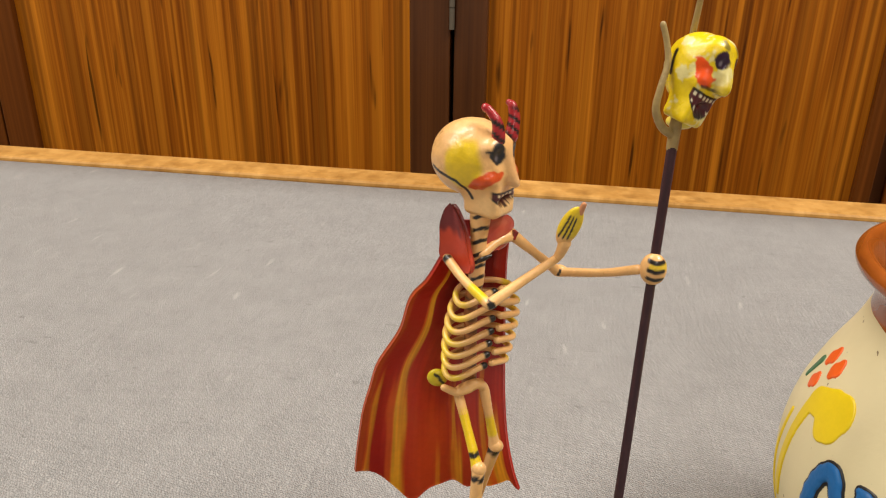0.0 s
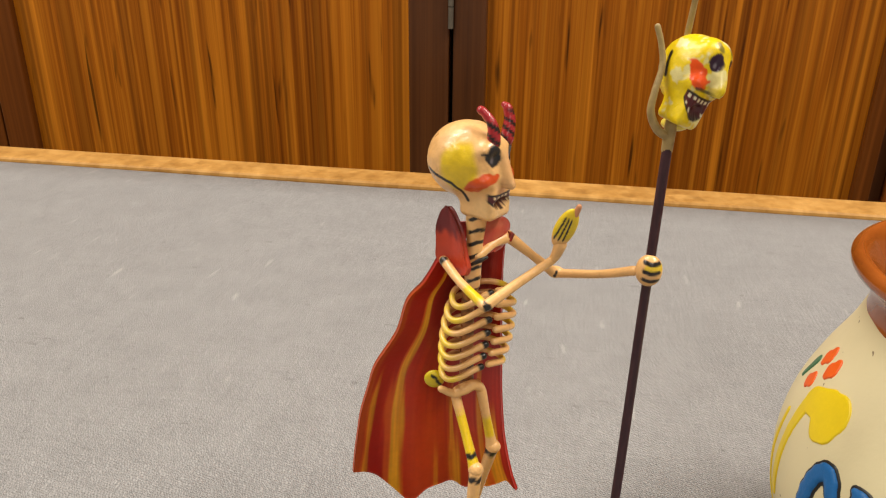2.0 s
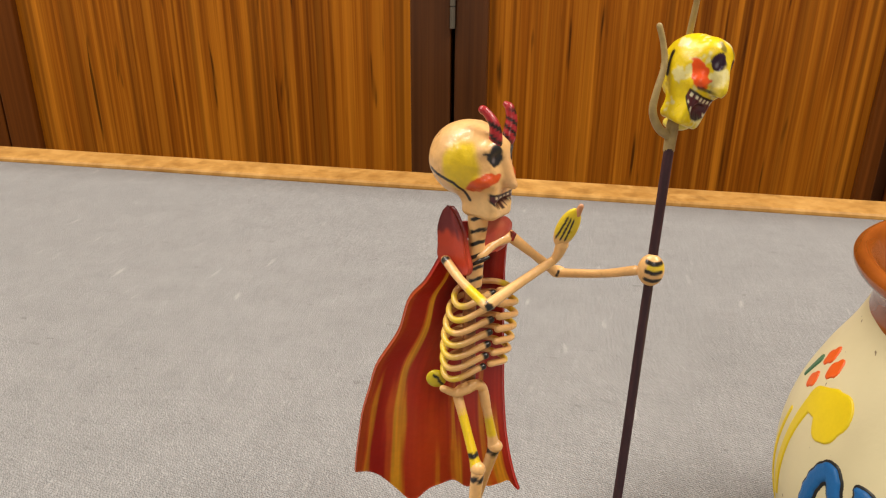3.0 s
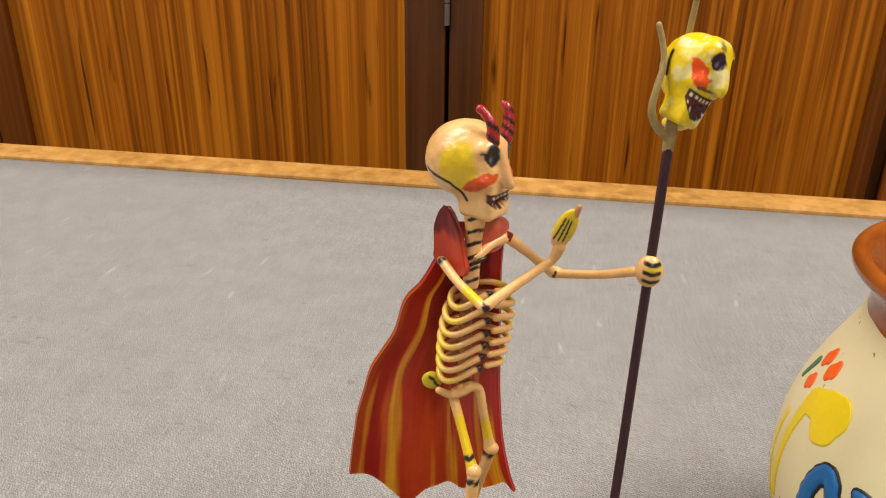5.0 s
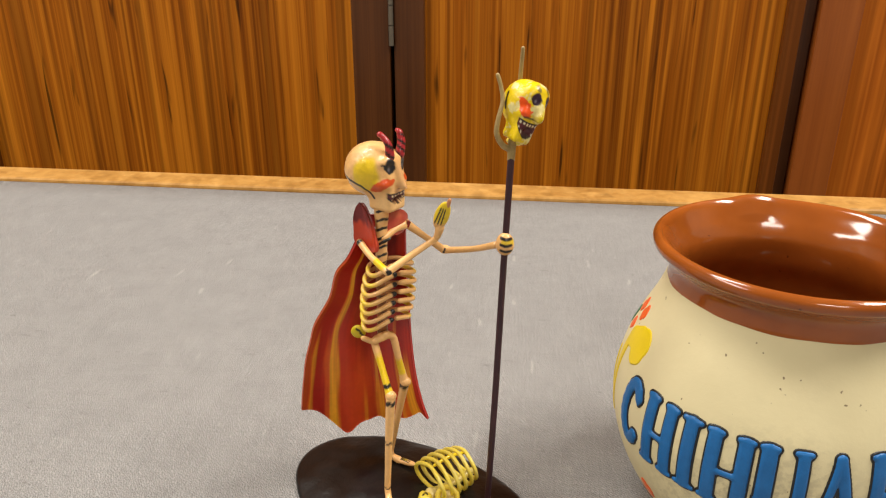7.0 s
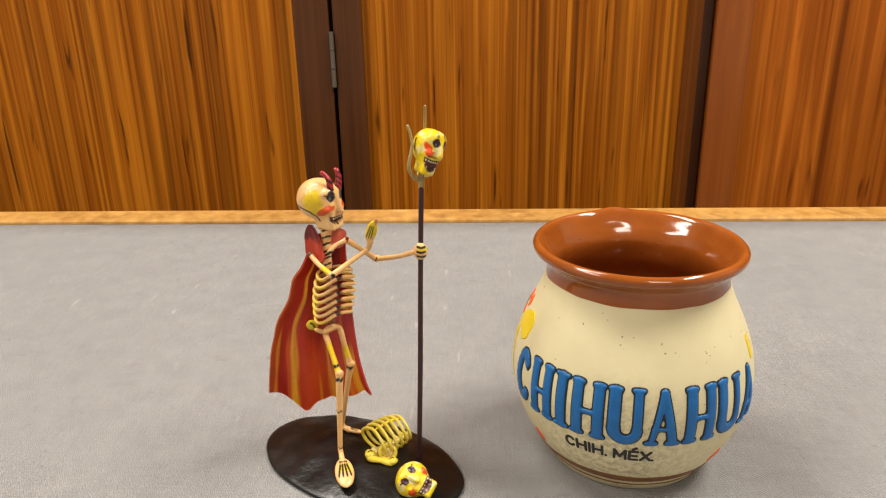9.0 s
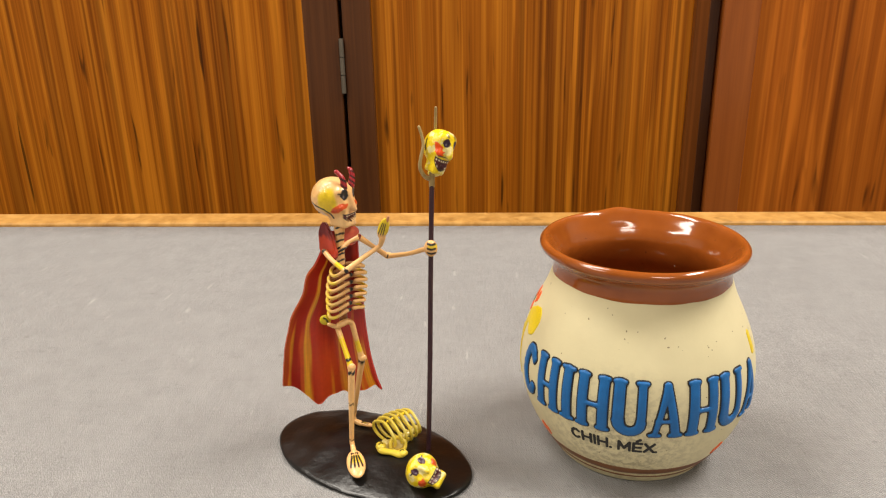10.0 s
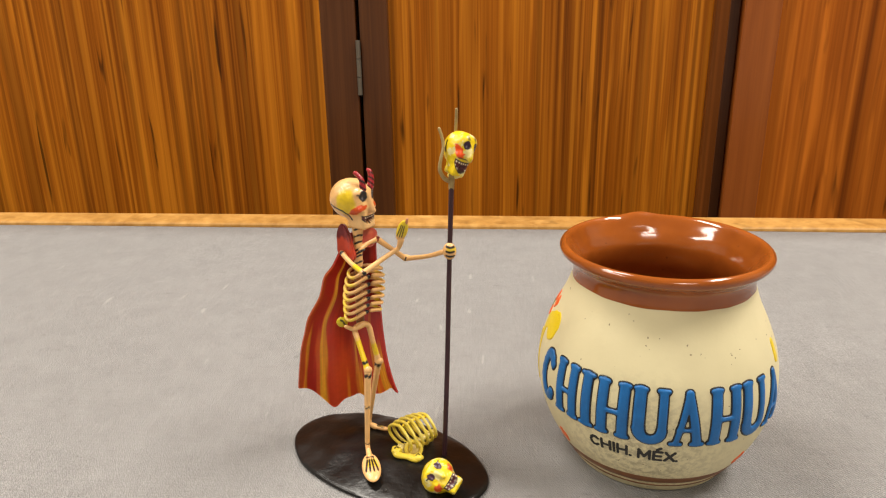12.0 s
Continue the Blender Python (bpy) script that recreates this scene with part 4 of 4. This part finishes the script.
def wing_paint(v, loc):
    col = np.repeat((YEL * np.array((0.8, 0.85, 1)))[None], len(v), 0)
    m = stroke_mask(loc[:, 0], loc[:, 2], [(-0.25, 0.55), (0.15, 0.35), (0.3, -0.1), (0.62, -0.5)], 0.16) * step(-loc[:, 1], 0.0, 0.2)
    return over(col, m, INK)


fig.blob(WC, [(0.97, 0.22, -0.05), (-0.22, 0.97, 0), (0, 0, 1)], (2.7, 1.3, 2.55), wing_paint)


# legs
def bone_paint(yellow, marks):
    def paint(v, s):
        col = np.repeat(BONE[None], len(v), 0)
        for a, b in yellow:
            col = over(col, step(s, a, a + 0.06) * (1 - step(s, b - 0.06, b)), YEL * np.array((1.0, 0.95, 1)))
        for a, w in marks:
            col = over(col, (1 - step(np.abs(s - a + 0.012 * np.sin(v[:, 0] * 3)), w * 0.6, w)) * step(-(v[:, 1] - v[:, 1].mean() * 0 - np.interp(s, [0, 1], [v[:12, 1].mean(), v[-12:, 1].mean()])), -0.6, 0.0), INK)
        return col
    return paint


HN, KN, AN = np.array((-20.6, 173.4, 66.2)), np.array((-14.1, 164.8, 50.6)), np.array((-15.6, 161.5, 13.0))
HF, KF, AF = np.array((-14.6, 177.2, 67.0)), np.array((-11.0, 177.0, 49.2)), np.array((-18.6, 186.0, 10.5))
fig.tube([PV + np.array((0.6, -1.8, 0.6)), (HN + PV) / 2 + np.array((-0.6, -0.8, 0.6)), HN, HN * 0.75 + KN * 0.25], [1.5, 1.35, 1.3, 1.25], BONE, 0, 14)
fig.tube([PV + np.array((0.6, -1.8, 0.6)), PV + np.array((2.6, -0.6, 0.9)), HF, HF * 0.7 + KF * 0.3], [1.5, 1.4, 1.3, 1.3], BONE, 0, 14)
fig.tube([HN, HN * 0.5 + KN * 0.5, HN * 0.15 + KN * 0.85, KN], [1.3, 1.2, 1.35, 1.8], bone_paint([(0.14, 0.86)], [(0.60, 0.05)]), 0, 14, 40)
fig.blob(KN + np.array((0.3, -0.2, 0.4)), np.eye(3), (1.9, 1.8, 1.9), BONE)
fig.tube([KN + np.array((0.2, -0.3, -0.6)), KN * 0.6 + AN * 0.4, KN * 0.25 + AN * 0.75, AN], [1.75, 1.45, 1.2, 1.15], bone_paint([], [(0.075, 0.022), (0.42, 0.012), (0.93, 0.012)]), 0, 14, 60)
fig.tube([HF, HF * 0.5 + KF * 0.5, HF * 0.15 + KF * 0.85, KF], [1.3, 1.2, 1.4, 1.8], bone_paint([(0.3, 0.62)], []), 0, 14, 40)
fig.blob(KF + np.array((0.4, -0.2, 0.1)), np.eye(3), (2.0, 1.8, 1.8), BONE)
fig.tube([KF + np.array((0, -0.1, -0.8)), KF * 0.6 + AF * 0.4, KF * 0.2 + AF * 0.8, AF], [1.7, 1.35, 1.1, 1.1], bone_paint([], [(0.06, 0.028)]), 0, 14, 50)


# feet
def foot(ankle, heel, toe, width, thick):
    d = toe - heel
    ln = np.linalg.norm(d)
    d = d / ln
    s = np.cross((0, 0, 1.0), d)
    s /= np.linalg.norm(s)
    u = np.cross(d, s)

    def paint(v, loc):
        col = np.repeat(BONE[None], len(v), 0)
        m = np.zeros(len(v))
        for k in (-1.5, -0.5, 0.5, 1.5):
            m = np.maximum(m, stroke_mask(loc[:, 0], loc[:, 1], [(-0.35, k * 0.24), (0.42 - 0.06 * abs(k), k * 0.42)], 0.11))
            m = np.maximum(m, stroke_mask(loc[:, 0], loc[:, 1], [(-0.66 + 0.05 * abs(k), k * 0.22), (-0.62, k * 0.22)], 0.10))
            col = over(col, 0.8 * stroke_mask(loc[:, 0], loc[:, 1], [(-0.4, (k + 0.5) * 0.24), (0.1, (k + 0.5) * 0.36)], 0.07), YEL)
        return over(col, m * step(loc[:, 2], 0.1, 0.3), INK)

    fig.blob((heel + toe) / 2, [d, s, u], (ln / 2, width, thick), paint, 0, 64, 40)
    fig.tube([ankle, ankle * 0.5 + heel * 0.5 + np.array((0, 0, -0.5)), heel + d * ln * 0.22], [1.15, 1.2, 1.5], BONE, 0, 12)


foot(AN, np.array((-14.4, 158.5, 9.6)), np.array((-9.6, 141.0, 7.4)), 4.3, 2.0)
foot(AF, np.array((-17.4, 185.2, 7.8)), np.array((-7.6, 181.5, 8.2)), 1.3, 1.1)

# arms
SN, EN, WN = np.array((-24.0, 172.0, 105.6)), np.array((-12.5, 157.5, 101.8)), np.array((1.6, 169.6, 108.8))
SF, EF, GR = np.array((-9.6, 180.0, 109.8)), np.array((2.2, 188.0, 97.4)), np.array((23.75, 175.3, 106.0))
fig.tube([SN, SN * 0.55 + EN * 0.45 + np.array((-0.4, 0, -0.4)), EN], [1.2, 1.05, 1.2], bone_paint([(0.62, 0.92)], [(0.10, 0.05)]), 0, 14, 40)
fig.tube([EN + np.array((0.3, 0, 0)), EN * 0.5 + WN * 0.5, WN], [1.3, 1.1, 1.0], bone_paint([], [(0.06, 0.028)]), 0, 14, 40)
fig.tube([SF, SF * 0.5 + EF * 0.5, EF], [1.5, 1.1, 1.4], BONE, 0, 14, 30)
fig.blob(EF + np.array((0.4, 0, 0.2)), np.eye(3), (2.2, 1.6, 1.6), lambda v, loc: over(np.repeat(BONE[None], len(v), 0), stroke_mask(loc[:, 0], loc[:, 2], [(-0.1, -0.4), (0.1, 0.45)], 0.2) * step(-loc[:, 1], 0.1, 0.3), INK))
fig.tube([EF + np.array((1.0, -0.3, 0)), EF * 0.5 + GR * 0.5 + np.array((0.3, 0, -0.9)), GR + np.array((-3.0, 0.4, -1.0))], [1.2, 1.05, 1.2], BONE, 0, 14, 30)


def fist_paint(v, loc):
    col = np.repeat(BONE[None], len(v), 0)
    col = over(col, 0.8 * stroke_mask(loc[:, 0], loc[:, 2], [(-0.1, 0.3), (0.9, 0.35)], 0.22), YEL)
    m = np.zeros(len(v))
    for h in (0.58, 0.05, -0.48):
        m = np.maximum(m, stroke_mask(loc[:, 0], loc[:, 2], [(-0.35, h + 0.1), (0.2, h), (0.75, h + 0.05)], 0.13))
    return over(col, m * step(-loc[:, 1], 0.0, 0.2), INK)


fig.blob(GR + np.array((0.1, -0.6, -0.2)), [(0.98, -0.15, 0), (0.15, 0.98, 0), (0, 0, 1)], (3.1, 2.6, 3.9), fist_paint, 0, 48, 40)
# raised open palm
TIP = np.array((6.6, 165.2, 123.9))
PM = WN * 0.42 + TIP * 0.58
pd = (TIP - WN) / np.linalg.norm(TIP - WN)
ps = np.cross(pd, (0.2, -0.97, 0.1))
ps /= np.linalg.norm(ps)
pn = np.cross(pd, ps)


def palm_paint(v, loc):
    col = np.repeat((YEL * 0.95 + BONE * 0.05)[None], len(v), 0)
    col = over(col, step(-loc[:, 0], 0.25, 0.6), BONE)
    m = np.zeros(len(v))
    for k in (-0.62, -0.2, 0.22):
        m = np.maximum(m, stroke_mask(loc[:, 0], loc[:, 1], [(-0.45, k - 0.05), (0.55, k * 0.7 - 0.05)], 0.085))
    return over(col, m, INK)


fig.tube([WN, WN + pd * 2.0 + np.array((0.2, 0, 0)), WN + pd * 5.0], [1.0, 1.2, 1.5], BONE, 0, 14)
fig.blob(PM + pd * 0.2 + np.array((-0.7, 0, 0)), [pd, ps, pn], (5.6, 2.4, 1.4), palm_paint, 0, 48, 32)
fig.tube([PM + pd * 4.2, TIP - pd * 0.4], [0.8, 0.6], np.array((0.62, 0.27, 0.12)), 0, 10)

# head and horns
add_skull(fig, (-19.1, 176.4, 129.1), (0.89, -0.45, 0.0), (0.03, 0.0, 1.0), 1.0, devil_paint)


def horn_paint(v, s):
    col = np.repeat(np.array([[0.40, 0.022, 0.030]]), len(v), 0)
    m = step(np.sin(s * 30 + v[:, 0] * 1.8), 0.1, 0.4) * (1 - step(s, 0.6, 0.75))
    return over(col, m, INK)


fig.tube([(-13.2, 171.6, 134.4), (-13.1, 171.4, 137.0), (-13.7, 171.6, 139.4), (-15.4, 172.2, 141.4), (-16.2, 172.5, 141.9)], [1.7, 1.45, 1.15, 0.95, 1.0], horn_paint, 0, 12, 36)
fig.tube([(-10.6, 175.6, 135.0), (-10.3, 176.4, 137.2), (-10.2, 177.0, 139.4), (-10.8, 177.4, 141.6), (-11.6, 177.6, 142.3)], [1.6, 1.5, 1.3, 1.05, 0.7], horn_paint, 0, 12, 36)

# the fallen rib cage beside the staff
AX = np.array((0.72, 0.69, 0.0))
AX = AX / np.linalg.norm(AX)
AS = np.cross((0, 0, 1.0), AX)
AS /= np.linalg.norm(AS)
AU = np.cross(AX, AS)
FC = np.array((0.4, 168.8, 12.8))
for k in range(6):
    t = k / 5
    c = FC + AX * (k * 3.2)
    a, b = 8.6 * (1 + 0.5 * t - 0.6 * t * t), 6.2 * (1 + 0.55 * t - 0.6 * t * t)
    pts = [c + AS * a * math.cos(q) + AU * b * math.sin(q) - AX * 1.2 * math.sin(q) - AX * 1.6 * abs(math.cos(q)) for q in np.linspace(0, 2 * math.pi * 0.985, 22)]
    fig.tube(pts, [0.78, 0.78], lambda v, s, k=k: over(np.repeat((YEL * np.array((0.95, 1.03, 1)) + np.array((0, 0, 0.06)))[None], len(v), 0), 0.7 * step(speck(v, 0.25, k), 0.0, 0.4), (0.74, 0.62, 0.16)), 0, 10, 50)
fig.tube([FC + AX * 0.5 + AU * 5.9, FC + AX * 8 + AU * 6.5, FC + AX * 15.6 + AU * 4.7], [0.6, 0.8, 0.6], YEL, 0, 10)
fig.tube([FC - AX * 2.5 - AU * 5.6, FC + AX * 9 - AU * 6.8, FC + AX * 18.5 - AU * 5.6], [1.6, 1.5, 1.5], np.array((0.62, 0.50, 0.12)), 0, 10)
for k in range(2):
    q = FC + AX * (8.5 + 3 * k) + AU * (6.3 - 0.4 * k)
    fig.blob(q + AU * 0.6, np.eye(3), (0.5, 0.5, 0.45), INK, 0, 12, 8)
fig.tube([FC - AX * 2 - AU * 5.2 - AS * 1.0, FC - AX * 4.2 - AU * 6.2 - AS * 3.0], [2.4, 2.7], np.array((0.74, 0.62, 0.24)), 0, 16)
q = [np.array((6.2 + 3.6 * math.cos(a), 163.6 + 1.7 * math.sin(a), 9.6 + 2.9 * math.sin(a))) for a in np.linspace(0, 2 * math.pi * 0.985, 20)]
fig.tube(q, [1.0, 1.0], YEL * np.array((0.95, 1, 1)) + np.array((0, 0, 0.06)), 0, 10, 50)
fig.blob((6.2, 164.0, 9.6), [(1, 0, 0), (0, 0.85, -0.53), (0, 0.53, 0.85)], (2.8, 1.0, 2.6), np.array((0.66, 0.52, 0.20)), 0, 24, 14)
# its pelvis: a two-lobed bone
PB = np.array((3.4, 159.6, 8.0))
bd = np.array((0.93, -0.30, -0.10))
bone = LEMON * np.array((1.0, 0.95, 0.6))


def lobe_paint(v, loc):
    return over(np.repeat(bone[None], len(v), 0), stroke_mask(loc[:, 0], loc[:, 1], [(-0.3, -0.2), (0.0, 0.35), (0.3, 0.0)], 0.15) * step(loc[:, 2], 0.2, 0.4), INK)


fig.tube([PB - bd * 6.6 + np.array((0, 2.2, 0.6)), PB - bd * 5.0 + np.array((0, -0.6, 0)), PB, PB + bd * 4.5 + np.array((0, 0.2, 0)), PB + bd * 6.8 + np.array((0, 2.4, 0.2))], [1.7, 1.9, 1.5, 1.8, 1.6], bone, 0, 16, 40, 0.75)
fig.blob(PB - bd * 5.6 + np.array((0, 1.2, 0.7)), np.eye(3), (2.6, 2.6, 1.7), lobe_paint)
fig.blob(PB + bd * 5.6 + np.array((0, 1.4, 0.5)), np.eye(3), (2.5, 2.4, 1.6), lobe_paint)

# the fallen skull, face up
add_skull(fig, (19.2, 143.6, 9.6), (0.06, -0.72, 0.69), (-0.87, 0.28, 0.39), 0.77, fallen_skull_paint, 1.16, 1.15, 0.3)

figurine = fig.finish("skeleton_figurine", [M_BONE, M_CAPE, M_BLACK, M_WIRE])
tagged(figurine, "painted clay skeleton figurine with red cape and staff, black base", "figurine")
